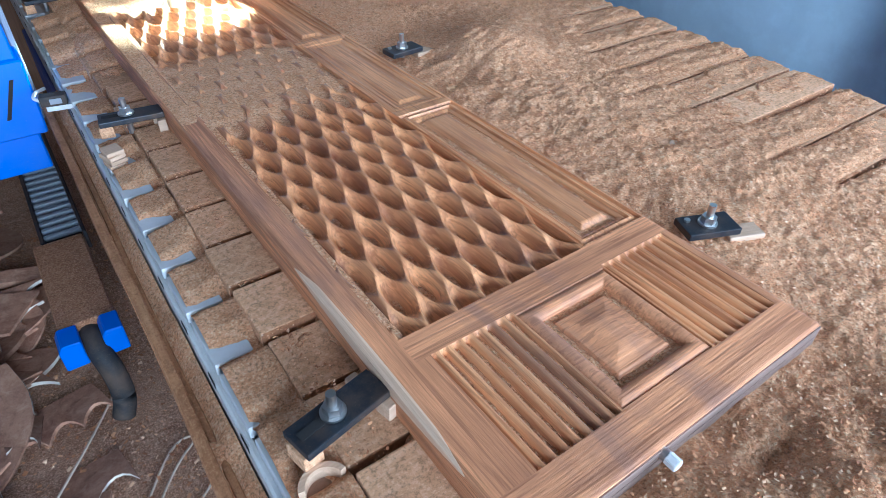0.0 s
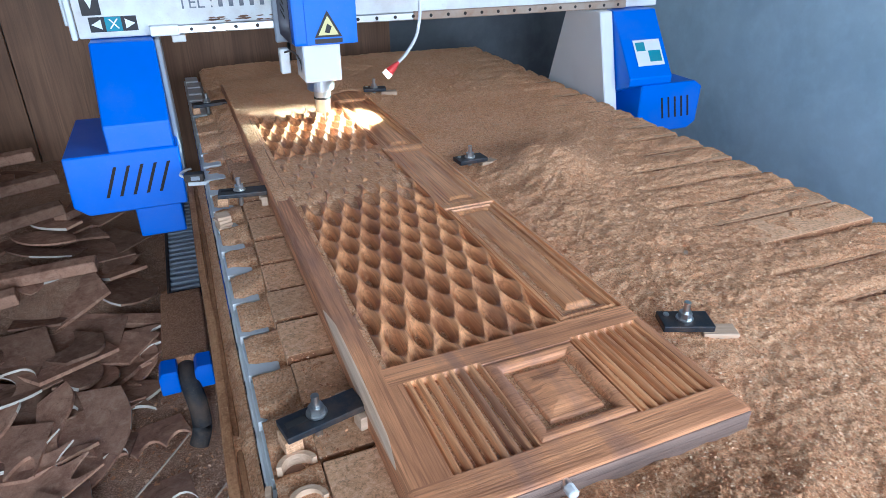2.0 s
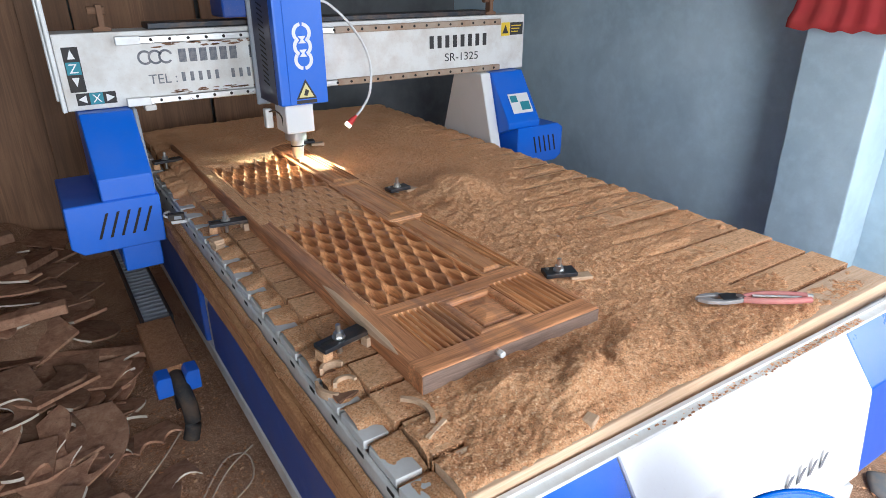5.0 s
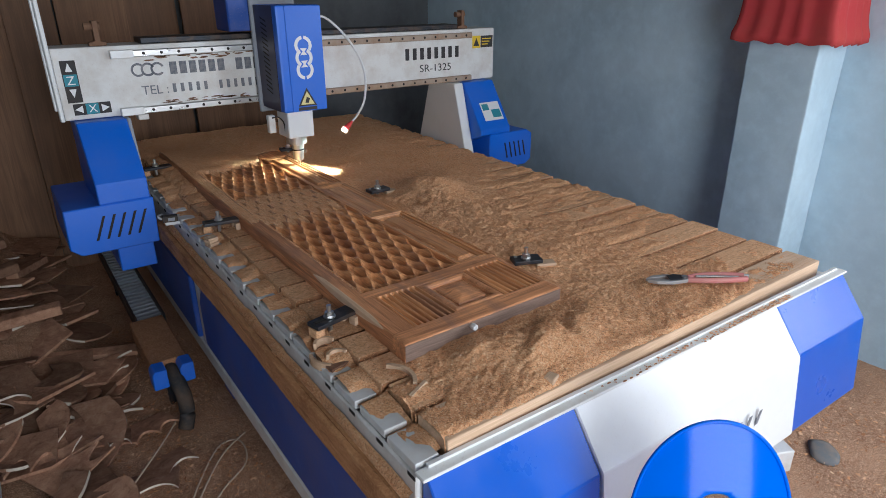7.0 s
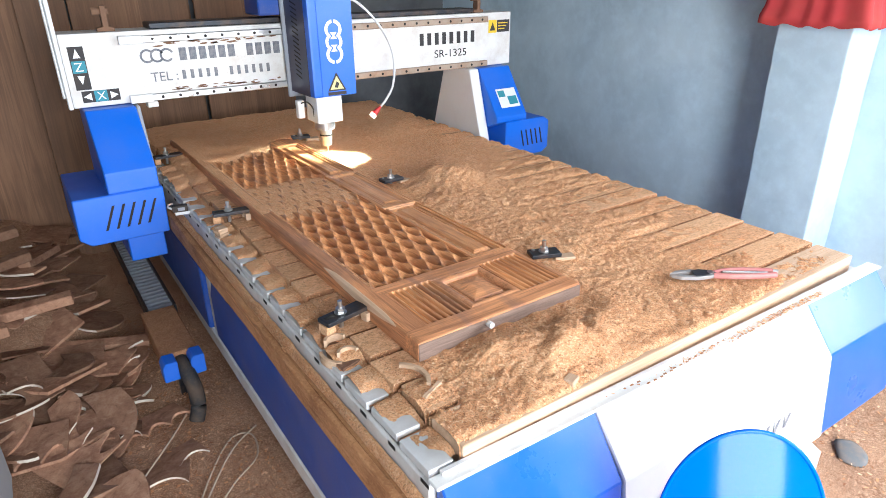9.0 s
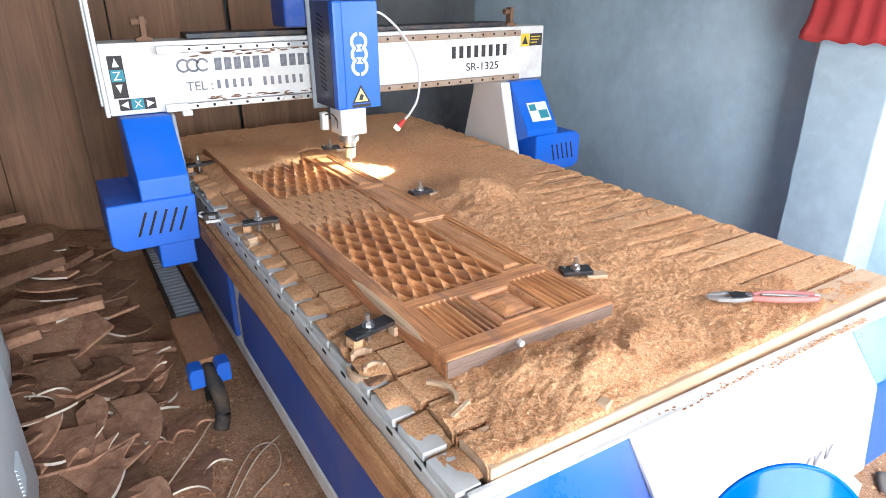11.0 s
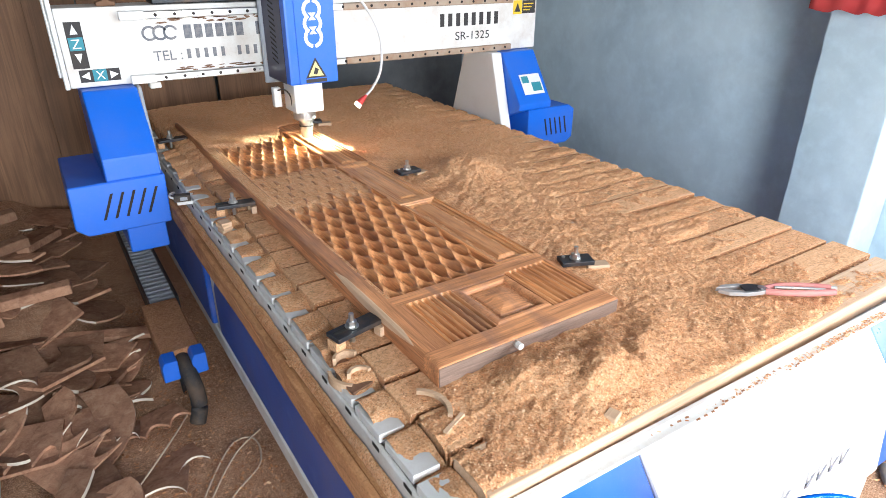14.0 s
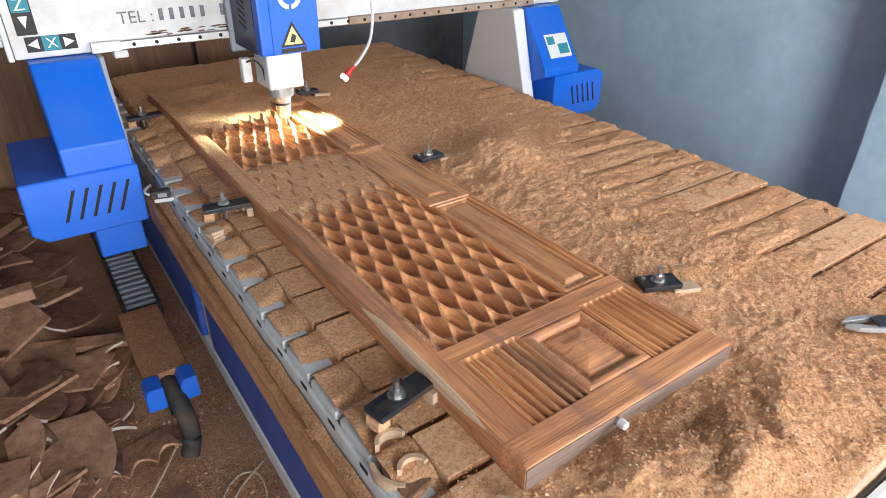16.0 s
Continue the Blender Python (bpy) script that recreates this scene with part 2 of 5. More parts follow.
def chip_material():
    m, nt, b = nodes_of("wood_chip_mix")
    geo = nt.nodes.new("ShaderNodeNewGeometry")
    col = ramp(nt, geo.outputs["Random Per Island"], [(0.0, (0.34, 0.13, 0.055)), (0.30, (0.62, 0.28, 0.125)), (0.70, (0.82, 0.44, 0.22)), (1.0, (0.95, 0.68, 0.44))])
    nt.links.new(col, b.inputs["Base Color"])
    b.inputs["Roughness"].default_value = 0.8
    return m


CHIP = chip_material()
LED = glow("led_glow", (0.82, 1.0, 0.86), 66000.0)
# weak emission on an added ring, in place of the hidden lens's visible glow
COLLAR = glow("glowing_collar", (1.0, 0.95, 0.85), 5.0)


# ---- mesh helpers ----
def part(name, bm, material, parent=None, label="", m=None, smooth=False):
    me = bpy.data.meshes.new(name)
    bm.normal_update()
    bm.to_mesh(me)
    bm.free()
    me.materials.append(material)
    if smooth:
        for p in me.polygons:
            p.use_smooth = True
    ob = new(name, me)
    if parent:
        ob.parent = parent
    if m:
        ob.matrix_basis = m
    if label:
        ob["label"] = label
    return ob


def thing(name, m=None, **tags):
    ob = new(name)
    ob.empty_display_size = 0.05
    if m:
        ob.matrix_basis = m
    return tagged(ob, **tags)


def box(x0, x1, y0, y1, z0, z1, bevel=0.0, seg=1, bm=None):
    own = bmesh.new()
    bmesh.ops.create_cube(own, size=1)
    for v in own.verts:
        v.co = Vector(((x0 + x1) / 2 + v.co.x * (x1 - x0), (y0 + y1) / 2 + v.co.y * (y1 - y0), (z0 + z1) / 2 + v.co.z * (z1 - z0)))
    if bevel:
        bmesh.ops.bevel(own, geom=own.edges[:], offset=bevel, segments=seg, affect="EDGES", profile=0.6)
    return merged(bm, own)


def merged(bm, own):
    if bm is None:
        return own
    me = bpy.data.meshes.new("tmp")
    own.to_mesh(me)
    own.free()
    bm.from_mesh(me)
    bpy.data.meshes.remove(me)
    return bm


def cyl(p, q, r, seg=16, r2=None, bm=None, bevel=0.0):
    p, q = Vector(p), Vector(q)
    own = bmesh.new()
    bmesh.ops.create_cone(own, cap_ends=True, segments=seg, radius1=r, radius2=r if r2 is None else r2, depth=(q - p).length)
    if bevel:
        bmesh.ops.bevel(own, geom=[e for e in own.edges if len(e.link_faces) == 2 and abs(e.link_faces[0].normal.angle(e.link_faces[1].normal)) > 1.0], offset=bevel, segments=2, affect="EDGES")
    own.transform(Matrix.Translation((p + q) / 2) @ (q - p).to_track_quat("Z", "Y").to_matrix().to_4x4())
    return merged(bm, own)


def prism(points, axis, a, b, bevel=0.0, bm=None):
    """A polygon in the plane across the axis, drawn out from a to b."""
    own = bmesh.new()
    put = {"x": lambda s, u, v: (s, u, v), "y": lambda s, u, v: (u, s, v), "z": lambda s, u, v: (u, v, s)}[axis]
    lo = [own.verts.new(put(a, u, v)) for u, v in points]
    hi = [own.verts.new(put(b, u, v)) for u, v in points]
    own.faces.new(lo[::-1])
    own.faces.new(hi)
    for i in range(len(points)):
        j = (i + 1) % len(points)
        own.faces.new((lo[i], lo[j], hi[j], hi[i]))
    bmesh.ops.recalc_face_normals(own, faces=own.faces[:])
    if bevel:
        bmesh.ops.bevel(own, geom=own.edges[:], offset=bevel, segments=1, affect="EDGES")
    return merged(bm, own)


def tube(points, r, seg=10, bm=None, steps=6, taper=None):
    """A round bar along a smooth line through the points."""
    pts = [Vector(p) for p in points]
    line = []
    for i in range(len(pts) - 1):
        p0, p1, p2, p3 = pts[max(i - 1, 0)], pts[i], pts[i + 1], pts[min(i + 2, len(pts) - 1)]
        for k in range(steps):
            t = k / steps
            line.append(0.5 * (2 * p1 + (p2 - p0) * t + (2 * p0 - 5 * p1 + 4 * p2 - p3) * t * t + (3 * p1 - p0 - 3 * p2 + p3) * t ** 3))
    line.append(pts[-1])
    own = bmesh.new()
    rings = []
    up = Vector((0.13, 0.21, 0.97))
    for i, c in enumerate(line):
        d = (line[min(i + 1, len(line) - 1)] - line[max(i - 1, 0)]).normalized()
        s = d.cross(up).normalized()
        w = s.cross(d)
        rr = r if taper is None else r * (1 + (taper - 1) * i / (len(line) - 1))
        rings.append([own.verts.new(c + rr * (math.cos(2 * math.pi * k / seg) * s + math.sin(2 * math.pi * k / seg) * w)) for k in range(seg)])
    for a, b in zip(rings, rings[1:]):
        for k in range(seg):
            own.faces.new((a[k], a[(k + 1) % seg], b[(k + 1) % seg], b[k]))
    own.faces.new(rings[0][::-1])
    own.faces.new(rings[-1])
    bmesh.ops.recalc_face_normals(own, faces=own.faces[:])
    return merged(bm, own)


def revolve(profile, seg, bm=None):
    own = bmesh.new()
    rings = [[own.verts.new((r * math.cos(2 * math.pi * k / seg), r * math.sin(2 * math.pi * k / seg), z)) for k in range(seg)] for r, z in profile]
    for a, b in zip(rings, rings[1:]):
        for k in range(seg):
            own.faces.new((a[k], a[(k + 1) % seg], b[(k + 1) % seg], b[k]))
    own.faces.new(rings[0][::-1])
    own.faces.new(rings[-1])
    bmesh.ops.recalc_face_normals(own, faces=own.faces[:])
    return merged(bm, own)


def smoothstep(a, b, x):
    t = np.clip((x - a) / (b - a), 0, 1)
    return t * t * (3 - 2 * t)


def grid_object(name, xs, ys, Z, material, parent=None, floor_z=None, label="", keep=None):
    """A height field as a mesh; with floor_z its rim is drawn down to that height and closed."""
    nx, ny = len(xs), len(ys)
    X, Y = np.meshgrid(xs, ys, indexing="ij")
    verts = np.stack([X, Y, Z], -1).reshape(-1, 3)
    I, J = np.meshgrid(np.arange(nx - 1), np.arange(ny - 1), indexing="ij")
    a = (I * ny + J).ravel()
    faces = np.stack([a, a + ny, a + ny + 1, a + 1], -1)
    if keep is not None:
        faces = faces[keep.ravel()]
    faces = faces.tolist()
    if floor_z is not None:
        rim = [i * ny for i in range(nx)] + [(nx - 1) * ny + j for j in range(1, ny)] + [i * ny + ny - 1 for i in range(nx - 2, -1, -1)] + [j for j in range(ny - 2, 0, -1)]
        base = len(verts)
        low = verts[rim].copy()
        low[:, 2] = floor_z
        verts = np.concatenate([verts, low])
        n = len(rim)
        for k in range(n):
            faces.append([rim[(k + 1) % n], rim[k], base + k, base + (k + 1) % n])
        faces.append([base + k for k in range(n - 1, -1, -1)])
    me = bpy.data.meshes.new(name)
    me.from_pydata(verts.tolist(), [], faces)
    me.materials.append(material)
    for p in me.polygons:
        p.use_smooth = len(p.vertices) == 4
    ob = new(name, me)
    if floor_z is not None:
        me.set_sharp_from_angle(angle=radians(50))
    if parent:
        ob.parent = parent
    if label:
        ob["label"] = label
    return ob


def hills(X, Y, scale, octaves, seed):
    """Smooth random height, about -1 to 1, on arrays of places."""
    rng = np.random.RandomState(seed)
    out, amp, total = np.zeros_like(X), 1.0, 0.0
    for o in range(octaves):
        g = rng.rand(64, 64)
        u, v = (X / scale * 2 ** o) % 64, (Y / scale * 2 ** o) % 64
        i, j = np.floor(u).astype(int), np.floor(v).astype(int)
        fu, fv = u - i, v - j
        fu, fv = fu * fu * (3 - 2 * fu), fv * fv * (3 - 2 * fv)
        i, j, i1, j1 = i % 64, j % 64, (i + 1) % 64, (j + 1) % 64
        out += amp * ((g[i, j] * (1 - fu) + g[i1, j] * fu) * (1 - fv) + (g[i, j1] * (1 - fu) + g[i1, j1] * fu) * fv)
        total += amp
        amp *= 0.55
    return out / total * 2 - 1


# ---- the room ----
def room():
    floor_x, floor_y = np.linspace(-1.9, 2.6, 150), np.linspace(-6.0, 3.7, 240)
    X, Y = np.meshgrid(floor_x, floor_y, indexing="ij")
    Z = 0.006 * hills(X, Y, 0.25, 4, 3)
    tagged(grid_object("floor", floor_x, floor_y, Z, FLOOR_DUST, floor_z=-0.15), "dusty concrete workshop floor strewn with sawdust", "floor", kind="structure")
    bm = box(2.38, 2.60, -0.55, 3.77, 0, 3.3)
    box(2.38, 2.60, -2.6, -2.15, 0, 3.3, bm=bm)
    box(2.38, 2.60, -2.15, -0.55, 2.45, 3.3, bm=bm)
    w = part("wall_right", bm, WALL)
    tagged(w, "blue-grey plastered workshop wall, uneven and stained", "wall", kind="structure")
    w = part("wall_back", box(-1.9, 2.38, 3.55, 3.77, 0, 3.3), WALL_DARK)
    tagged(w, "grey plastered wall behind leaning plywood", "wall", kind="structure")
    # left wall, front wall and ceiling are unseen; dark tones curb their bounce
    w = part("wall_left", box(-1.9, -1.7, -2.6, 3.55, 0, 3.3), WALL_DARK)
    tagged(w, "unseen plastered side wall, darkened to cut bounced light", "wall", kind="structure")
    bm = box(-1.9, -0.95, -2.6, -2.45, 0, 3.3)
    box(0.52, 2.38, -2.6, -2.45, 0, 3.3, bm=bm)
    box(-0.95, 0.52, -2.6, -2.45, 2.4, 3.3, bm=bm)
    tagged(part("wall_front", bm, WALL_DARK), "unseen plastered wall with a wide open shop front, darkened to cut bounced light", "wall", kind="structure")
    tagged(part("ceiling", box(-1.9, 2.6, -2.6, 3.77, 3.3, 3.45), CEIL), "unseen plastered ceiling, darkened to cut bounced light", "ceiling", kind="structure")
    bm = box(2.15, 2.378, 0.473, 0.765, 0, 3.3, 0.006, 2)
    bmesh.ops.subdivide_edges(bm, edges=[e for e in bm.edges if e.calc_length() > 1], cuts=60)
    for v in bm.verts:
        v.co += Vector(((noise.noise(v.co * 9) * 0.004), noise.noise(v.co * 9 + Vector((3, 1, 2))) * 0.004, 0))
    tagged(part("column", bm, WALL), "plastered blue-grey wall column with chipped edges", "column", kind="structure")


room()


def lettering(text, size, m, material, parent, name="lettering", width=0.0):
    cu = bpy.data.curves.new("text", "FONT")
    cu.body, cu.size, cu.extrude = text, size, 0.0004
    ob = bpy.data.objects.new("text", cu)
    me = bpy.data.meshes.new_from_object(ob)
    bpy.data.objects.remove(ob)
    me.materials.clear()
    me.materials.append(material)
    if width:
        xs = [v.co.x for v in me.vertices]
        k = width / (max(xs) - min(xs))
        for v in me.vertices:
            v.co.x *= k
    out = new(name, me)
    out.parent = parent
    out.matrix_basis = m
    return out


def letter_bars(count, width, height, m, material, parent, gaps=(), thick=0.62):
    """Plain bars in place of characters that are not to be read."""
    step = width / count
    me = bpy.data.meshes.new("letter_bar")
    bm = box(0, step * thick, -0.0006, 0, 0, height)
    bm.to_mesh(me)
    bm.free()
    me.materials.append(material)
    for i in range(count):
        if i not in gaps:
            ob = new("letter_bar", me)
            ob.parent = parent
            ob.matrix_basis = m @ pose(i * step, 0, 0)


# ---- the router: table ----
PITCH, TABLE_L, TABLE_W, TOP = 0.115, 3.0, 1.41, 0.78


def router_table():
    t = thing("router_table", label="large white and blue router table with a slatted timber bed", category="machine table")
    # steel frame
    bm = box(-0.0615, 1.46, 0.0, TABLE_L, 0.62, 0.728, 0.004)
    part("bed_frame", bm, WHITE_WORN, t)
    part("side_rail", box(-0.074, -0.0625, -0.005, TABLE_L, 0.645, 0.738, 0.003), WHITE_WORN, t, "worn white side rail")
    for y in (0.02, 1.45, 2.82):
        for x in (-0.02, 1.30):
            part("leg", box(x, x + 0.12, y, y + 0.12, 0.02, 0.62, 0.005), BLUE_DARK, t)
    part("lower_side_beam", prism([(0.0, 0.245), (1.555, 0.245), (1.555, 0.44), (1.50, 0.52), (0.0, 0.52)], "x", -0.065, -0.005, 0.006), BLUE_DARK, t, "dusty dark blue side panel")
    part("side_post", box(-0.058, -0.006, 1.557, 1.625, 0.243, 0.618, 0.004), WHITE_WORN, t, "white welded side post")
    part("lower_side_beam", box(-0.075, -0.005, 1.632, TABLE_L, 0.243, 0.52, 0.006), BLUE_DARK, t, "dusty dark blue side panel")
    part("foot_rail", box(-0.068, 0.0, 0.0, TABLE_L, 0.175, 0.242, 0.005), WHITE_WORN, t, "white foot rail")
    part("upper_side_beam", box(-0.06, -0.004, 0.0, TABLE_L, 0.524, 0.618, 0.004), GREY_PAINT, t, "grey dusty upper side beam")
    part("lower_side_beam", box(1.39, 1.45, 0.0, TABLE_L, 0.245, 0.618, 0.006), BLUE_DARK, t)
    return t


def slats(t):
    n = int(TABLE_L / PITCH)
    rng = random.Random(5)
    meshes = []
    for k in range(4):
        bm = box(0, TABLE_W, 0, PITCH - 0.008 - 0.0015 * k, 0, 0.05, 0.0035, 2)
        me = bpy.data.meshes.new("slat")
        bm.to_mesh(me)
        bm.free()
        me.materials.append(SLAT)
        me.materials.append(PALE_WOOD)
        me.materials.append(SHADE_CRUMB_WOOD)
        # front faces darkened for joint shade, near bevels pale as lit arrises
        for p in me.polygons:
            p.material_index = 0 if p.normal.y > -0.4 else 2 if p.normal.y < -0.95 else 1
        meshes.append(me)
    for i in range(n):
        ob = new("slat", meshes[i % 4])
        ob.parent = t
        if i == 0:
            ob.data = me.copy()
            ob.data.materials[0] = PALE_WOOD
            ob.data.materials[2] = PALE_WOOD
        ob.matrix_basis = pose(rng.uniform(-0.006, 0.006), i * PITCH + 0.001, 0.73 + rng.uniform(-0.005, 0.0025), rz=rng.uniform(-0.12, 0.12))
    # aluminium edge plates beside the slat ends
    me = bpy.data.meshes.new("edge_plate")
    bm = box(-0.0665, -0.014, 0, PITCH - 0.014, 0.7385, 0.757, 0.0012)
    box(-0.0605, -0.016, 0.01, PITCH - 0.02, 0.7285, 0.7386, bm=bm)
    bm.to_mesh(me)
    bm.free()
    me.materials.append(ALU)
    for i in range(n):
        ob = new("edge_plate", me)
        ob.parent = t
        ob.matrix_basis = pose(rng.uniform(-0.002, 0.002), i * PITCH + 0.005, 0.0) @ pose(0, 0, 0.757) @ pose(0, 0, 0.002, rx=-2.0 + rng.uniform(-0.8, 0.8)) @ pose(0, 0, -0.757)
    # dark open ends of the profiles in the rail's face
    # near-black blocks on the rail's face paint the shade in the profiles' open ends
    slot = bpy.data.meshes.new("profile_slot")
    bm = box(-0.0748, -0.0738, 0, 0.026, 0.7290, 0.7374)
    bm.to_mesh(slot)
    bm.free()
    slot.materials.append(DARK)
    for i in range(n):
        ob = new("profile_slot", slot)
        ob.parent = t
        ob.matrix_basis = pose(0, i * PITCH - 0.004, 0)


def front_cover():
    c = thing("front_cover", pose(0, 0, 0, rz=-0.9), label="white front cover with blue chamfered corner pieces", category="machine cover")
    prof = [(-0.006, 0.745), (-0.02, 0.745), (-0.115, 0.625), (-0.142, 0.385), (-0.06, 0.25), (-0.006, 0.25)]
    part("centre_panel", prism(prof, "x", 0.312, 1.095, 0.003), WHITE, c, "white enamelled centre panel")
    low = [(y * 0.97, z) for y, z in prof]
    part("corner_panel", prism(low, "x", -0.06, 0.309, 0.003), BLUE_COVER, c, "blue chamfered corner panel")
    part("corner_panel", prism(low, "x", 1.098, 1.47, 0.003), BLUE_COVER, c, "blue chamfered corner panel")
    part("top_flange", box(-0.075, 1.47, -0.034, -0.003, 0.7455, 0.753, 0.002), WHITE_WORN, c, "chipped white top flange")
    part("edge_rail", box(-0.05, 1.45, -0.013, -0.002, 0.7532, 0.760, 0.001), ALU, c)
    letter_bars(11, 0.50, 0.05, pose(0.43, -0.1300, 0.50, rx=6), INK_WORN, c, gaps=(6,), thick=0.3)
    # brown wood crumbs lying on the flange
    for k in range(34):
        x = 0.40 + 0.62 * ((k * 0.618) % 1.0)
        s = 0.003 + 0.004 * ((k * 0.37) % 1.0)
        yy = -0.018 - 0.018 * ((k * 0.77) % 1.0)
        part("paint_chip", prism([(x - s, yy - 0.001), (x + s * 0.7, yy - 0.002), (x + s, yy + 0.0025), (x - s * 0.5, yy + 0.003)], "z", 0.7528, 0.7534), SHADE_CRUMB_WOOD, c)
    return c


TABLE = router_table()
front_cover()
DOOR_M = pose(0.078, 0.268, 0.7815, 0, 0, 0.55)
DOOR_W, DOOR_L, DOOR_T = 0.487, 2.2, 0.0485



# ---- the gantry ----
BEAM_Y = 1.99


def ring_flat(cx, cz, r_out, r_in, a0, a1, y0, y1, bm, sz=1.0, seg=20):
    ps = [(cx + r_out * math.cos(radians(a0 + (a1 - a0) * k / seg)), cz + sz * r_out * math.sin(radians(a0 + (a1 - a0) * k / seg))) for k in range(seg + 1)]
    qs = [(cx + r_in * math.cos(radians(a0 + (a1 - a0) * k / seg)), cz + sz * r_in * math.sin(radians(a0 + (a1 - a0) * k / seg))) for k in range(seg + 1)]
    for k in range(seg):
        prism([ps[k], ps[k + 1], qs[k + 1], qs[k]], "y", y0, y1, bm=bm)
    return bm


def gantry():
    g = thing("gantry", label="white gantry beam on blue legs, bridging the router table", category="machine gantry")
    part("beam", box(-0.335, 1.752, BEAM_Y, BEAM_Y + 0.17, 1.10, 1.362, 0.006, 2), WHITE_WORN, g, "worn white painted beam")
    part("beam_top_cover", box(-0.02, 1.53, BEAM_Y + 0.03, BEAM_Y + 0.15, 1.3625, 1.385, 0.003), BLACK_STEEL, g)
    for z, x0, x1 in ((1.318, -0.13, 1.59), (1.102, -0.13, 1.59)):
        part("guide_rail", box(x0, 0.70, BEAM_Y - 0.018, BEAM_Y - 0.0005, z, z + 0.026, 0.003), STEEL, g, "bright steel guide rail")
        part("guide_rail", box(0.701, x1, BEAM_Y - 0.0185, BEAM_Y - 0.0005, z - 0.001, z + 0.027, 0.003), DUSTY_STEEL, g, "guide rail caked with brown dust")
        part("rail_stop", box(x0 - 0.012, x0 + 0.07, BEAM_Y - 0.022, BEAM_Y - 0.0008, z - 0.002, z + 0.028, 0.002), ALU, g)
        for k in range(26):
            x = x0 + 0.04 + k * (x1 - x0 - 0.08) / 25
            part("rail_screw", cyl((x, BEAM_Y - 0.0172, z + 0.013), (x, BEAM_Y - 0.0195, z + 0.013), 0.006, 8), DARK, g)
    # rusty chips in the beam's paint
    rng = random.Random(12)
    for k in range(46):
        low = k % 2
        x, z = rng.uniform(-0.05, 0.46), rng.choice((1.302, 1.309, 1.314)) if not low else rng.choice((1.131, 1.136, 1.142))
        w, t = rng.uniform(0.006, 0.026), rng.uniform(0.0015, 0.0045)
        part("paint_chip", prism([(x - w, z - t * 0.3), (x - w * 0.2, z - t), (x + w, z - t * 0.2), (x + w * 0.6, z + t), (x - w * 0.5, z + t * 0.7)], "y", BEAM_Y - 0.0007, BEAM_Y + 0.001), RUST, g)
    # left leg with its shoulder and the vented motor box
    part("leg", prism([(1.752, 0.826), (1.752, 0.90), (1.93, 1.098), (2.12, 1.098), (2.12, 0.70)], "x", -0.31, -0.135, 0.004), BLUE, g, "blue sheet-steel leg")
    part("leg", prism([(1.772, 0.842), (1.772, 0.87), (1.93, 1.098), (2.12, 1.098), (2.12, 0.70)], "x", 1.50, 1.70, 0.004), BLUE, g, "blue sheet-steel leg")
    part("leg_plate", prism([(1.80, 0.66), (1.93, 1.098), (2.16, 1.098), (2.30, 0.66)], "x", 1.44, 1.497, 0.004), WHITE, g, "white leg side plate")
    part("leg_plate", prism([(1.80, 0.66), (1.93, 1.098), (2.16, 1.098), (2.30, 0.66)], "x", -0.134, -0.12, 0.003), GREY_PAINT, g, "grey leg side plate")
    part("motor_cover", prism([(-0.435, 0.675), (-0.40, 0.645), (-0.13, 0.645), (-0.125, 0.825), (-0.43, 0.825)], "y", 1.75, 2.16, 0.004), BLUE, g, "blue vented motor cover")
    part("motor_cover", prism([(1.56, 0.645), (1.82, 0.645), (1.86, 0.67), (1.86, 0.815), (1.82, 0.84), (1.56, 0.84)], "y", 1.77, 2.16, 0.004), BLUE, g, "blue vented motor cover")
    part("lower_box", box(-0.28, -0.15, 1.77, 2.1, 0.545, 0.644, 0.004), BLUE, g)
    part("lower_box", box(1.6, 1.72, 1.79, 2.1, 0.545, 0.644, 0.004), BLUE, g)
    for k in range(5):
        x = -0.345 + k * 0.036
        part("vent_slot", prism([(x, 0.695), (x + 0.009, 0.695), (x + 0.046, 0.785), (x + 0.037, 0.785)], "y", 1.7485, 1.756), DARK, g)
        x = 1.66 + k * 0.032
        part("vent_slot", prism([(x + 0.02, 0.70), (x + 0.028, 0.70), (x + 0.008, 0.785), (x, 0.785)], "y", 1.7685, 1.776), DARK, g)
    # stickers
    tilt = pose(1.55, 1.7965, 0.91, rx=-34.7)
    st = part("instruction_sticker", box(0, 0.125, -0.001, 0, 0, 0.105), WHITE, g, "white and green sticker", m=tilt)
    part("sticker_panel", box(0.008, 0.05, -0.0016, -0.001, 0.06, 0.095), TEAL, st)
    part("sticker_panel", box(0.06, 0.117, -0.0016, -0.001, 0.015, 0.06), TEAL, st)
    y = BEAM_Y - 0.0006
    ws = part("warning_sticker", box(1.604, 1.658, y - 0.0004, y, 1.262, 1.325), YELLOW, g, "yellow and black warning sticker")
    part("warning_triangle", prism([(1.612, 1.273), (1.650, 1.273), (1.631, 1.314)], "y", y - 0.0008, y - 0.0004), INK, ws)
    part("caution_plate", box(1.66, 1.742, y - 0.0004, y, 1.264, 1.324), INK, ws)
    for k in range(3):
        part("text_bar", box(1.668, 1.73 - 0.01 * k, y - 0.0008, y - 0.0004, 1.306 - k * 0.014, 1.311 - k * 0.014), YELLOW, ws)
    # axis arrows
    ax = part("axis_plate", box(-0.313, -0.262, y - 0.0004, y, 1.165, 1.318), INK, g, "black and teal axis label")
    part("axis_square", box(-0.310, -0.265, y - 0.0008, y - 0.0004, 1.225, 1.268), TEAL, ax)
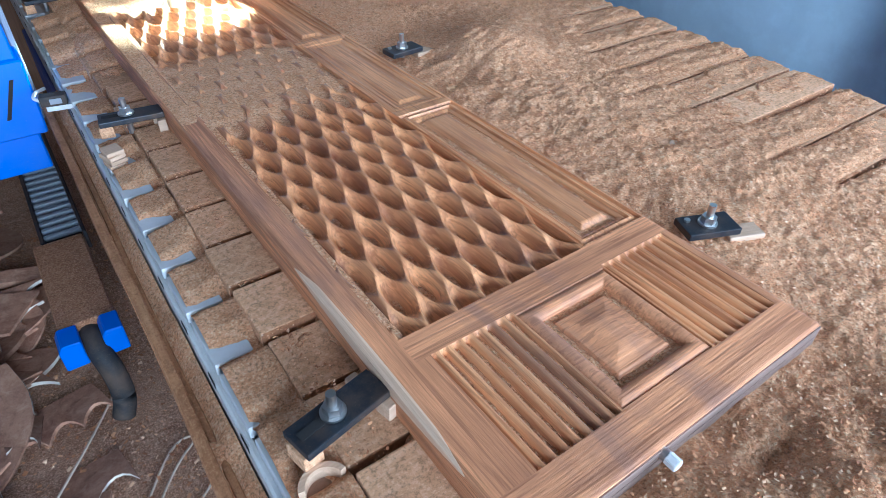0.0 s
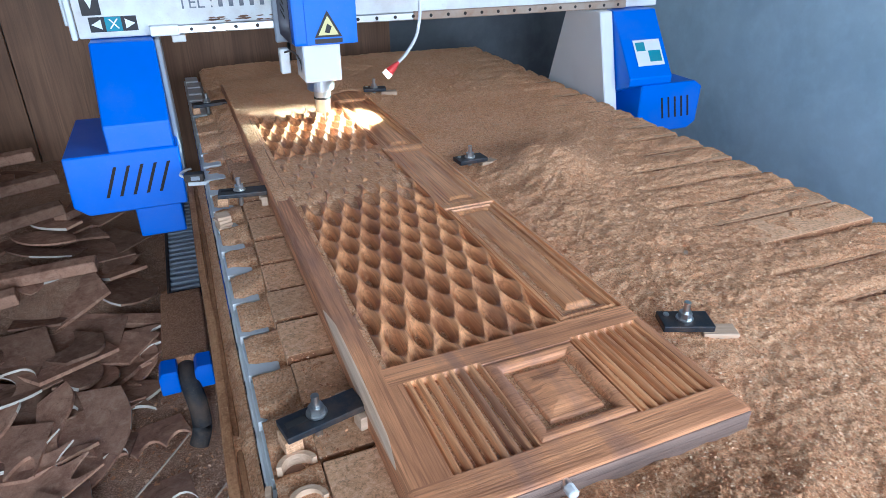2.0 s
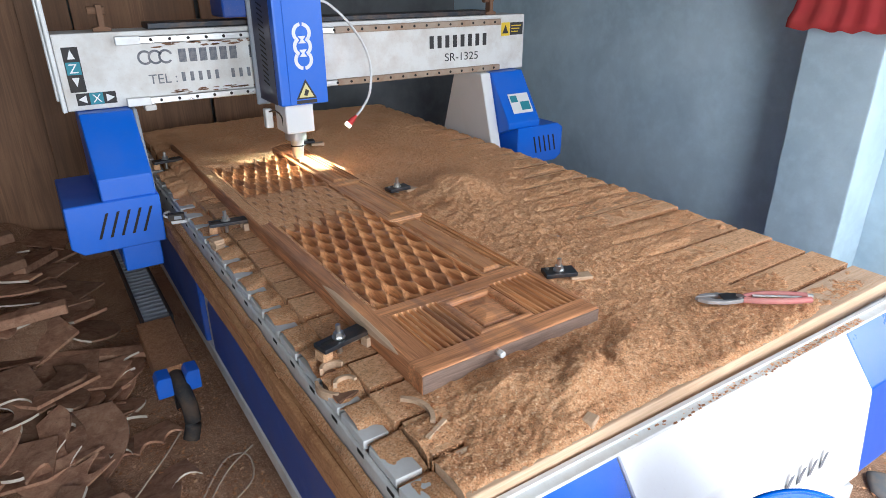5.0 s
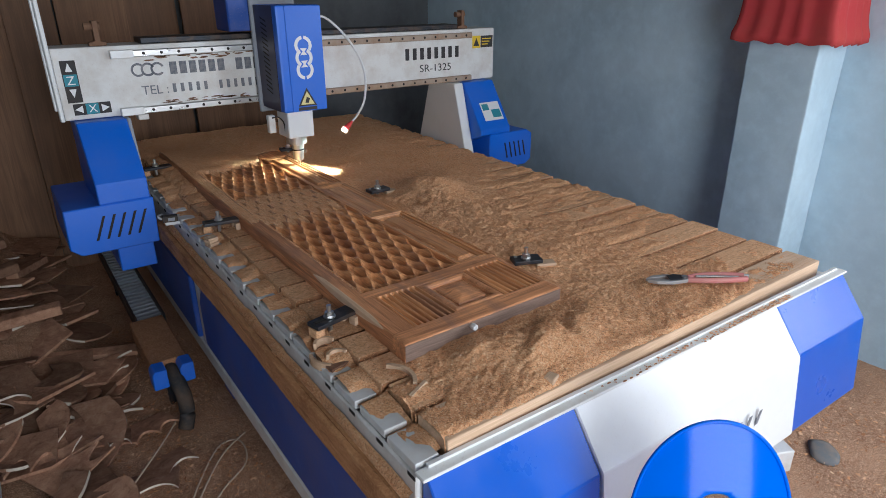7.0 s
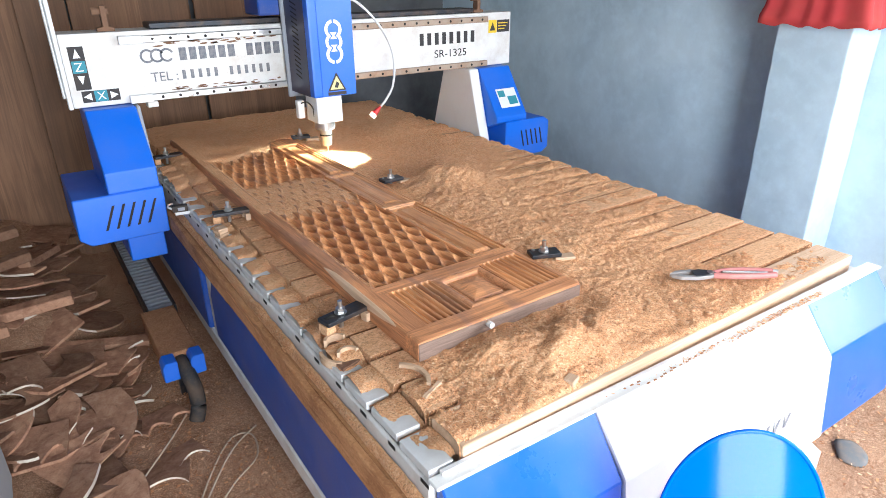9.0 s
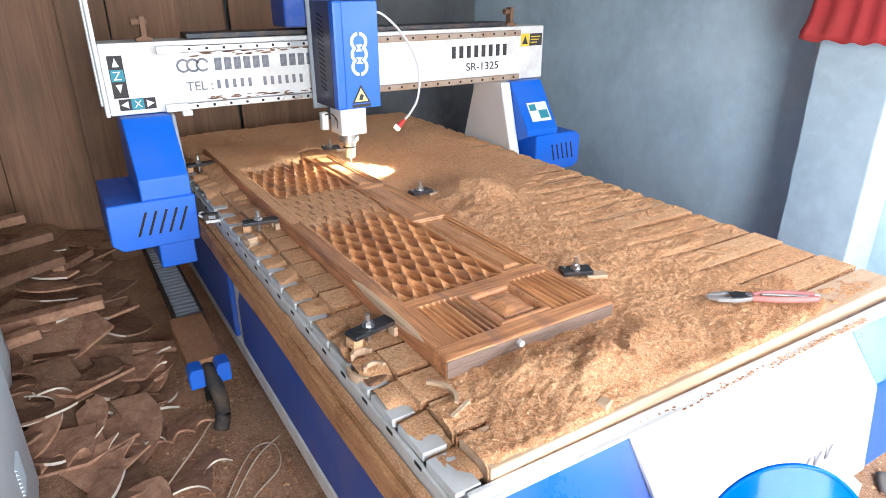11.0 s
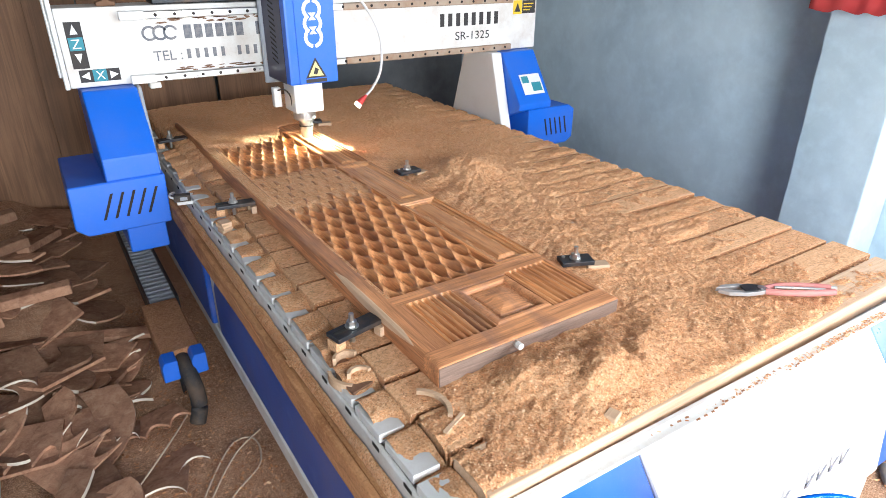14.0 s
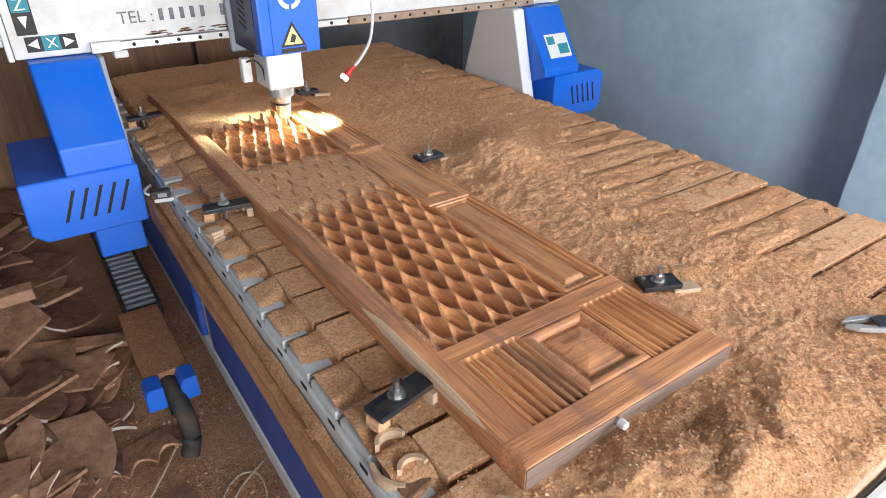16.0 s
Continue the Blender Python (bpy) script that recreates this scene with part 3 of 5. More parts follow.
    lettering("Z", 0.045, pose(-0.303, y - 0.001, 1.231, 90), WHITE, ax)
    part("arrow", prism([(-0.300, 1.278), (-0.288, 1.31), (-0.276, 1.278)], "y", y - 0.0008, y - 0.0004), WHITE, ax)
    part("arrow", prism([(-0.300, 1.215), (-0.276, 1.215), (-0.288, 1.183)], "y", y - 0.0008, y - 0.0004), WHITE, ax)
    ax = part("axis_plate", box(-0.30, -0.172, y - 0.0004, y, 1.118, 1.160), INK, g, "black and teal axis label")
    part("axis_square", box(-0.258, -0.214, y - 0.0008, y - 0.0004, 1.119, 1.159), TEAL, ax)
    lettering("X", 0.04, pose(-0.249, y - 0.001, 1.126, 90), WHITE, ax)
    part("arrow", prism([(-0.295, 1.139), (-0.268, 1.125), (-0.268, 1.153)], "y", y - 0.0008, y - 0.0004), WHITE, ax)
    part("arrow", prism([(-0.177, 1.139), (-0.204, 1.125), (-0.204, 1.153)], "y", y - 0.0008, y - 0.0004), WHITE, ax)
    # printing on the beam
    letter_bars(8, 0.352, 0.056, pose(1.182, y, 1.225), INK, g, thick=0.52)
    lettering("SR-1325", 0.052, pose(1.265, y, 1.163, 90), INK, g, width=0.195)
    letter_bars(11, 0.42, 0.048, pose(0.066, y, 1.244), INK_WORN, g, gaps=(6,), thick=0.72)
    lettering("TEL :", 0.050, pose(-0.052, y, 1.172, 90), INK_WORN, g, width=0.10)
    letter_bars(12, 0.375, 0.034, pose(0.066, y, 1.173), INK_WORN, g, gaps=(5,), thick=0.42)
    bm = bmesh.new()
    for k in range(3):
        ring_flat(-0.052 + k * 0.036, 1.268, 0.026, 0.018, 20 if k else 40, 320, y - 0.0005, y, bm)
    part("ring_emblem", bm, INK_WORN, g)
    # brackets and the white post
    post = part("cable_post", box(-0.352, -0.337, BEAM_Y - 0.02, BEAM_Y + 0.02, 1.10, 1.95, 0.003), WHITE, g, "white cable post")
    part("post_edge", box(-0.362, -0.3525, BEAM_Y - 0.008, BEAM_Y + 0.012, 1.14, 1.95, 0.003), ALU, post)
    for x in (-0.17, 1.555):
        br = part("top_bracket", prism([(x - 0.03, 1.3625), (x + 0.03, 1.3625), (x + 0.03, 1.375), (x + 0.012, 1.38), (x + 0.012, 1.452), (x - 0.008, 1.452), (x - 0.008, 1.38), (x - 0.03, 1.375)], "y", BEAM_Y + 0.02, BEAM_Y + 0.06, 0.002), RUST, g)
        part("bracket_bolt", cyl((x - 0.035, BEAM_Y + 0.04, 1.432), (x + 0.02, BEAM_Y + 0.04, 1.432), 0.014, 12), RUST, br)
    part("rail_end", box(-0.085, -0.045, BEAM_Y - 0.016, BEAM_Y + 0.03, 1.078, 1.0995, 0.003), WHITE_WORN, g)
    part("rail_end", box(1.50, 1.53, BEAM_Y - 0.016, BEAM_Y + 0.03, 1.078, 1.0995, 0.003), WHITE_WORN, g)
    return g


gantry()


def spindle_head():
    """Built with the tool's axis at x = 0, y = 0 of the head's space, z in the room's heights."""
    h = thing("spindle_head", label="blue spindle head with a gooseneck work lamp, cutting the door", category="router spindle")
    hs = part("housing", box(-0.098, 0.09, -0.135, 0.10, 1.085, 1.50, 0.008, 2), BLUE, h, "blue spindle housing")
    part("housing_fold", box(-0.062, 0.09, -0.1378, -0.1352, 1.088, 1.497, 0.001), BLUE, hs)
    for k in range(16):
        z = 1.15 + k * 0.019
        part("louvre", prism([(-0.03, z), (-0.03, z + 0.006), (0.03, z + 0.020), (0.03, z + 0.014)], "x", -0.1014, -0.1004), DARK, hs)
    part("side_cover", box(-0.1006, -0.0982, -0.098, 0.0995, 1.086, 1.499, 0.001), NAVY, hs, "dark navy louvred side cover")
    part("carriage_plate", box(-0.115, 0.085, 0.101, 0.116, 1.06, 1.52, 0.004), GREY_PAINT, h)
    part("drive_box", box(-0.20, -0.02, 0.125, 0.30, 1.395, 1.60, 0.006), BLUE_DARK, h, "dark blue drive box")
    body = part("spindle_body", box(-0.066, 0.05, -0.075, 0.045, 0.965, 1.084, 0.004), WHITE, h, "white square spindle motor body")
    part("body_lip", box(-0.05, 0.034, -0.078, -0.0752, 0.968, 0.974), ALU, body)
    part("collet_nose", cyl((-0.006, 0, 0.964), (-0.006, 0, 0.925), 0.044, 28, bevel=0.004), STEEL, h, smooth=False)
    part("collet", cyl((-0.003, 0, 0.924), (-0.003, 0, 0.850), 0.027, 28, 0.022, bevel=0.003), STEEL, h)
    part("collet_groove", cyl((-0.003, 0, 0.902), (-0.003, 0, 0.896), 0.0275, 28), DARK, h)
    part("cutter", cyl((0, 0, 0.851), (0, 0, 0.822), 0.004, 10, 0.0025), STEEL, h)
    sensor = part("tool_sensor", box(-0.125, -0.095, -0.01, 0.02, 0.985, 1.06, 0.003), WHITE_WORN, h)
    part("sensor_wire", tube([(-0.11, -0.012, 1.05), (-0.09, -0.03, 1.055), (-0.07, -0.035, 1.03), (-0.064, -0.03, 0.99)], 0.003, 6), BLACK_RUBBER, sensor)
    # emblem and triangle on the front
    bm = bmesh.new()
    for cz, arcs in ((1.348, ((-38, 82), (98, 218))), (1.300, ((-62, 62), (118, 242))), (1.252, ((-82, 38), (142, 262)))):
        for a0, a1 in arcs:
            ring_flat(0.004, cz, 0.037, 0.024, a0, a1, -0.1392, -0.138, bm)
    for cz in (1.324, 1.276):
        prism([(-0.011, cz + 0.013), (0.019, cz + 0.013), (0.008, cz), (0.019, cz - 0.013), (-0.011, cz - 0.013), (0.0, cz)], "y", -0.1392, -0.138, bm=bm)
    part("ring_emblem", bm, WHITE, hs, "white linked-ring emblem")
    ws = part("warning_triangle", prism([(-0.038, 1.108), (0.044, 1.108), (0.003, 1.182)], "y", -0.1388, -0.138), INK, hs, "yellow warning triangle")
    part("triangle_field", prism([(-0.027, 1.114), (0.033, 1.114), (0.003, 1.168)], "y", -0.1394, -0.1388), PALE_YELLOW, ws)
    part("triangle_sign", prism([(-0.008, 1.122), (0.006, 1.119), (0.014, 1.138), (0.001, 1.146)], "y", -0.14, -0.1394), INK, ws)
    part("caution_strip", box(-0.038, 0.044, -0.1388, -0.138, 1.091, 1.104), INK, hs)
    # gooseneck lamp
    neck = part("lamp_neck", tube([(0.088, -0.10, 1.455), (0.128, -0.11, 1.446), (0.209, -0.105, 1.378), (0.280, -0.09, 1.285), (0.310, -0.083, 1.193), (0.302, -0.077, 1.093), (0.266, -0.074, 1.033), (0.238, -0.072, 1.006)], 0.0052, 8), ALU, h, "flexible metal lamp neck")
    tip, aim = Vector((0.238, -0.072, 1.006)), Vector((0.06, -0.035, 0.829))
    d = (aim - tip).normalized()
    lamp = part("lamp_shade", hood(tip, d), RED_PLASTIC, neck, "small red lamp head")
    bm = bmesh.new()
    bmesh.ops.create_uvsphere(bm, u_segments=14, v_segments=8, radius=0.006)
    bm.transform(Matrix.Translation(tip + d * 0.036) @ d.to_track_quat("Z", "Y").to_matrix().to_4x4() @ Matrix.Diagonal((1, 1, 0.42, 1)))
    ring, seg = bmesh.new(), 18
    prof = [(0.0450, 0.0138), (0.0600, 0.0138), (0.0600, 0.0124), (0.0450, 0.0124)]
    loops = [[ring.verts.new((r * math.cos(2 * math.pi * k / seg), r * math.sin(2 * math.pi * k / seg), z)) for k in range(seg)] for z, r in prof]
    for a, b in zip(loops, loops[1:] + loops[:1]):
        for k in range(seg):
            ring.faces.new((a[k], a[(k + 1) % seg], b[(k + 1) % seg], b[k]))
    ring.transform(Matrix.Translation(tip) @ d.to_track_quat("Z", "Y").to_matrix().to_4x4())
    part("lamp_collar", ring, COLLAR, lamp, "glowing ring added for the lamp's bright tip")
    part("lamp_lens", bm, LED, lamp, "glowing white lens")
    return h


def hood(p, d):
    """A small conical shade, open in front, with an inner wall."""
    q = d.to_track_quat("Z", "Y").to_matrix().to_4x4()
    bm, seg = bmesh.new(), 18
    prof = [(0.0, 0.004), (0.012, 0.008), (0.024, 0.0115), (0.0445, 0.0134), (0.0445, 0.0122), (0.030, 0.0108), (0.0235, 0.0)]
    rings = [[bm.verts.new((r * math.cos(2 * math.pi * k / seg), r * math.sin(2 * math.pi * k / seg), z)) for k in range(seg)] for z, r in prof[:-1]]
    for a, b in zip(rings, rings[1:]):
        for k in range(seg):
            bm.faces.new((a[k], a[(k + 1) % seg], b[(k + 1) % seg], b[k]))
    bm.faces.new(rings[0][::-1])
    bm.faces.new(rings[-1])
    bm.transform(Matrix.Translation(p) @ q)
    return bm


HEAD = spindle_head()


# ---- the carved door ----
LAT_P, LAT_L = 0.0444, 0.138


def rect_in(u, v, u0, u1, v0, v1):
    """Distance inside a rectangle from its nearest side (negative outside)."""
    return np.minimum(np.minimum(u - u0, u1 - u), np.minimum(v - v0, v1 - v))


def lattice_height(u, v):
    du, s = (u - 0.040) / LAT_P, (v - 0.275) / (LAT_L / 2)
    fl = np.floor(s)
    fr = s - fl
    w = (fl + 0.45 * fr + 0.55 * fr * fr * (3 - 2 * fr)) * 0.5
    a, b = np.pi * (du + w), np.pi * (du - w)
    sa, sb = np.abs(np.sin(a)), np.abs(np.sin(b))
    cup = np.clip(sa * sb, 0, 1) ** 0.95
    return -0.0265 * (0.68 * cup + 0.32 * (sa ** 2 + sb ** 2) / 2)


def mould(d, base=0.0):
    """A stepped moulding: d is the way in from the panel's rim."""
    h = np.zeros_like(d) + base
    h = np.where(d > 0.0, base - 0.005 - 0.0, h)
    h = np.where((d > 0.006) & (d < 0.013), base - 0.0015, h)
    h = np.where((d >= 0.013) & (d < 0.016), base - 0.008, h)
    h = np.where((d >= 0.016) & (d < 0.024), base - 0.004 - 0.35 * (d - 0.016), h)
    h = np.where((d >= 0.024) & (d < 0.031), base - 0.0105, h)
    h = np.where(d >= 0.031, base - 0.0105 + 0.009 * smoothstep(0.031, 0.042, d), h)
    return h


def door_height(u, v):
    """Relief of the door's face, metres below its top."""
    h = np.zeros_like(u)
    # lattice field, cut as far as the tool has come
    d = rect_in(u, v, 0.040, 0.352, 0.275, 1.86)
    h = np.where(d > 0, lattice_height(u, v), h)
    # two ribbed panels
    for u0, u1 in ((0.060, 0.180), (0.344, 0.470)):
        d = rect_in(u, v, u0, u1, 0.052, 0.234)
        k = (u - u0) / 0.0168
        rib = -0.0145 * (1 - np.abs(np.sin(np.pi * k)) ** 0.75)
        h = np.where(d > 0, np.minimum(rib, -0.0012) * smoothstep(-0.001, 0.005, np.minimum(v - 0.052, 0.234 - v)), h)
    # raised square with its frame
    d = rect_in(u, v, 0.184, 0.341, 0.054, 0.228)
    ring = 0.0075 * np.sqrt(np.clip(1 - ((d - 0.0115) / 0.0115) ** 2, 0, 1)) - 0.006
    pit = -0.0165 + 0.0125 * smoothstep(0.029, 0.037, d) + 0.0045 * smoothstep(0.036, 0.070, d)
    h = np.where(d > 0, np.where(d < 0.023, ring, pit), h)
    # moulded side panels
    for v0, v1, cut in ((0.279, 0.765, 1.0), (0.782, 1.203, 0.5), (1.222, 1.78, 0.9)):
        d = rect_in(u, v, 0.3535, 0.478, v0, v1)
        h = np.where(d > 0, mould(d) * cut, h)
    # worn bevel along the long edges
    edge = np.minimum(u, DOOR_W - u)
    h -= 0.0035 * smoothstep(0.006, 0.0, edge) + 0.0018 * smoothstep(0.004, 0.0, np.minimum(v, DOOR_L - v))
    return h


def carved_door():
    door = thing("carved_door", DOOR_M, label="carved teak door leaf clamped flat on the router table", category="door leaf")

    def region(name, u0, u1, v0, v1, step_u, step_v, label=""):
        us, vs = np.linspace(u0, u1, int((u1 - u0) / step_u) + 2), np.linspace(v0, v1, int((v1 - v0) / step_v) + 2)
        eps = 1e-5
        U, V = np.meshgrid(us, vs, indexing="ij")
        Z = DOOR_T + door_height(np.clip(U, u0 + eps, u1 - eps), np.clip(V, v0 + eps, v1 - eps))
        Z += 0.00025 * hills(U, V * 0.3, 0.006, 2, 8)
        return grid_object(name, us, vs, Z, WALNUT_CROSS if name == "raised_panel" else FRESH if label else WALNUT_CROSS if name.endswith("_rail") else WALNUT, door, 0.0, label)

    region("bottom_rail", 0, DOOR_W, 0, 0.052, 0.006, 0.004)
    region("stile", 0, 0.040, 0.052, DOOR_L, 0.004, 0.02)
    region("stile", 0.040, 0.060, 0.052, 0.234, 0.005, 0.02)
    region("ribbed_panel", 0.060, 0.184, 0.052, 0.234, 0.0014, 0.003, "panel of carved vertical ribs")
    region("raised_panel", 0.184, 0.341, 0.052, 0.234, 0.0015, 0.0015, "raised square panel in a rounded frame")
    region("ribbed_panel", 0.341, 0.470, 0.052, 0.234, 0.0014, 0.003, "panel of carved vertical ribs")
    region("stile", 0.470, DOOR_W, 0.052, 0.234, 0.004, 0.02)
    region("cross_rail", 0.040, DOOR_W, 0.234, 0.275, 0.006, 0.006)
    region("lattice_panel", 0.040, 0.352, 0.275, 1.86, 0.0019, 0.0029, "carved lattice of pointed oval hollows")
    region("moulded_panel", 0.352, DOOR_W, 0.275, 0.774, 0.0013, 0.003, "stepped moulding round a narrow panel")
    region("moulded_panel", 0.352, DOOR_W, 0.774, 1.213, 0.0016, 0.004, "shallow moulding round a narrow panel")
    region("moulded_panel", 0.352, DOOR_W, 1.213, 1.86, 0.0016, 0.004, "freshly cut moulding")
    region("uncut_field", 0.040, 0.352, 1.86, DOOR_L, 0.02, 0.02)
    region("uncut_field", 0.352, DOOR_W, 1.86, DOOR_L, 0.02, 0.02)
    # pale sapwood along the outer arris
    us = np.linspace(0, 1, 40)
    bm = bmesh.new()
    rows = []
    for s in us:
        v = 0.09 + 0.38 * s
        w = 0.016 * math.sin(math.pi * s) ** 0.8 + 0.0008
        f = min(1.0, w / 0.009)
        rows.append([bm.verts.new((-0.0007, v, DOOR_T - 0.0038 - 1.1 * w)), bm.verts.new((-0.0007, v, DOOR_T - 0.0037)), bm.verts.new((-0.0007 + 0.0066 * f, v, DOOR_T - 0.0037 + 0.0041 * f)), bm.verts.new((-0.0006 + 0.0066 * f + w * 0.2 * f, v, DOOR_T - 0.0036 + 0.0041 * f))])
    for a, b in zip(rows, rows[1:]):
        for k in range(3):
            bm.faces.new((a[k], b[k], b[k + 1], a[k + 1]))
    bmesh.ops.recalc_face_normals(bm, faces=bm.faces[:])
    part("sapwood_edge", bm, PALE_WOOD_Y, door, "pale streak of sapwood")
    part("end_grain", box(0.001, DOOR_W - 0.001, -0.0022, 0.001, 0.0005, DOOR_T - 0.006, 0.0005), END_GRAIN, door, "dark sawn end grain")
    part("glue_line", box(0.10, 0.48, -0.0026, 0.0, 0.027, 0.0279), END_GRAIN, door)
    # dust lying in the hollows
    us, vs = np.linspace(0.004, DOOR_W - 0.004, 150), np.linspace(0.03, DOOR_L - 0.01, 420)
    U, V = np.meshgrid(us, vs, indexing="ij")
    n1, n2 = hills(U, V, 0.12, 4, 21), hills(U, V, 0.012, 2, 22)
    fill = smoothstep(0.74, 1.0, V + 0.10 * n1) * smoothstep(1.33, 1.20, V + 0.08 * n1)
    fill = np.maximum(fill * smoothstep(0.40, 0.33, U), smoothstep(1.64, 1.74, V + 0.05 * n1 - 0.16 * smoothstep(0.30, 0.40, U)) * 1.40)
    Z = DOOR_T - 0.0235 + 0.0205 * fill + 0.0034 * n1 * fill + 0.0016 * n2
    ribs = ((V > 0.05) & (V < 0.236)) * (0.0145 + 0.0028 * n1)
    side = (U > 0.352) * (V > 0.275) * (V < 1.25) * (0.014 + 0.004 * n1)
    Z = Z + np.maximum(ribs, side) * (fill < 0.05)
    stile = smoothstep(0.055, 0.03, U) * smoothstep(0.82, 1.05, V + 0.1 * n1)
    Z = np.where(U < 0.055, np.maximum(Z, DOOR_T - 0.004 + 0.0055 * stile + 0.0025 * n1), Z)
    return door, (us, vs, Z)


PALE_WOOD_Y = wood("pale_sapwood", (0.84, 0.60, 0.41), (0.70, 0.46, 0.30), "Y", 0.55)
DOOR, DOOR_DUST = carved_door()
dd = grid_object("door_sawdust", *DOOR_DUST, DUST)
dd.matrix_basis = DOOR_M
tagged(dd, "brown sawdust lying in the hollows of the carving", "sawdust", kind="stuff")


# ---- sawdust on the table ----
def table_dust():
    xs, ys = np.linspace(-0.001, TABLE_W + 0.004, 400), np.linspace(0.003, TABLE_L - 0.01, 1150)
    X, Y = np.meshgrid(xs, ys, indexing="ij")
    n1, n2, n3 = hills(X, Y, 0.28, 4, 11), hills(X, Y, 0.045, 3, 12), hills(X, Y, 0.012, 2, 13)

    def heap(cx, cy, rx, ry, h, p=1.0):
        return h * np.exp(-(((X - cx) / rx) ** 2 + ((Y - cy) / ry) ** 2) ** p)

    n4, n5 = hills(X, Y, 0.0085, 1, 14), hills(X, Y, 0.10, 2, 24)
    z = 0.0078 + 0.0042 * n5 * smoothstep(0.95, 0.7, X) + 0.0085 * n1 + 0.0042 * n2 + 0.0026 * n3 + 0.0016 * n4
    z += heap(0.37, 0.125, 0.15, 0.085, 0.048) * (1 + 0.35 * n5) + heap(0.24, 0.20, 0.09, 0.06, 0.020) + heap(0.54, 0.17, 0.12, 0.09, 0.014) * (1 + 0.6 * n5)
    z += heap(0.84, 1.27, 0.12, 0.13, 0.060) * (1 + 0.3 * n5) + heap(0.80, 1.0, 0.2, 0.3, 0.008) * (1 + 0.7 * n2) + heap(0.78, 1.05, 0.10, 0.12, 0.010) + heap(0.98, 1.45, 0.2, 0.2, 0.012)
    z += heap(0.9, 0.55, 0.22, 0.18, 0.006) - heap(0.842, 0.74, 0.035, 0.03, 0.016) - heap(0.425, 0.125, 0.016, 0.030, 0.024) - heap(0.358, 0.203, 0.040, 0.014, 0.018) - heap(0.30, 0.12, 0.03, 0.02, 0.010)
    z += 0.010 * smoothstep(1.9, 2.4, Y) + heap(0.1, 2.1, 0.1, 0.3, 0.03)
    # thinner towards the right edge and at the front, where the boards show
    z -= 0.0045 * smoothstep(0.85, 1.15, X + 0.08 * n1) * smoothstep(1.3, 0.6, Y) + 0.004 * smoothstep(1.25, 1.41, X)
    z -= 0.007 * smoothstep(0.02, 0.0, Y) + 0.010 * smoothstep(0.02, 0.0, X) * smoothstep(0.16, 0.25, Y)
    z -= (0.016 - 0.006 * np.clip(n1 + 0.25 * n2, 0, 1)) * smoothstep(0.10, 0.07, X) * smoothstep(0.22, 0.32, Y) * smoothstep(1.75, 1.6, Y)
    # the boards print through as faint hollows over the joints
    ph = (Y / PITCH) % 1.0
    open_joint = smoothstep(0.92, 1.18, X + 0.26 * n1 - 0.20 * smoothstep(0.9, 1.6, Y)) + smoothstep(0.09, 0.05, X)
    far = np.minimum(ph, 1 - ph) * PITCH
    clear = np.clip(open_joint, 0, 1)
    z -= 0.045 * smoothstep(0.35, 0.6, clear) * smoothstep(0.0075, 0.0055, far) + 0.006 * clear * smoothstep(0.03, 0.006, far)
    # wiped patches where bare board shows
    z -= 0.0045 * smoothstep(0.1, 0.4, hills(X, Y * 1.6, 0.13, 3, 19)) * smoothstep(1.0, 1.2, X) * smoothstep(1.7, 1.2, Y)
    under = (X[:-1, :-1] > 0.10) & (X[:-1, :-1] < 0.53) & (Y[:-1, :-1] > 0.31) & (Y[:-1, :-1] < 2.42)
    z = np.where((X > 0.06) & (X < 0.59) & (Y > 0.285), np.minimum(z, 0.022), z)
    ob = grid_object("sawdust", xs, ys, TOP - 0.002 + z, DUST, keep=~under)
    surface = (xs, ys, TOP - 0.002 + z)
    tagged(ob, "thick layer of reddish brown sawdust heaped over the router table", "sawdust", kind="stuff")
    # on the low metal plates beside the boards and in the guard channel
    xs, ys = np.linspace(-0.062, 0.0, 26), np.linspace(0.02, 2.2, 500)
    X, Y = np.meshgrid(xs, ys, indexing="ij")
    plate = ((Y - 0.005) / PITCH) % 1.0
    bank = smoothstep(0.12, 0.42, plate + 0.25 * hills(X, Y, 0.05, 2, 27)) * smoothstep(0.99, 0.86, plate)
    z = 0.7530 + 0.0120 * bank + 0.005 * hills(X, Y, 0.10, 3, 15) + 0.0015 * hills(X, Y, 0.014, 2, 16) + 0.0012 + 0.005 * smoothstep(-0.035, 0.0, X) - 0.009 * smoothstep(0.30, 0.10, Y) - 0.003 * smoothstep(-0.045, -0.06, X)
    z += 0.010 * np.exp(-((Y - 0.5) / 0.14) ** 2) + 0.020 * smoothstep(1.80, 1.95, Y) - 0.008 * np.exp(-((Y - 1.68) / 0.09) ** 2)
    tagged(grid_object("edge_sawdust", xs, ys, z, DUST), "sawdust spilled over the metal edge plates", "sawdust", kind="stuff")
    xs, ys = np.linspace(-0.122, -0.0765, 18), np.linspace(0.0, 1.85, 300)
    X, Y = np.meshgrid(xs, ys, indexing="ij")
    z = 0.687 + 0.008 * hills(X, Y, 0.07, 3, 17) + 0.002 * hills(X, Y, 0.012, 2, 18) + 0.016 * smoothstep(-0.10, -0.078, X)
    tagged(grid_object("channel_sawdust", xs, ys, z, DUST), "sawdust lying in the guard channel", "sawdust", kind="stuff")
    return surface


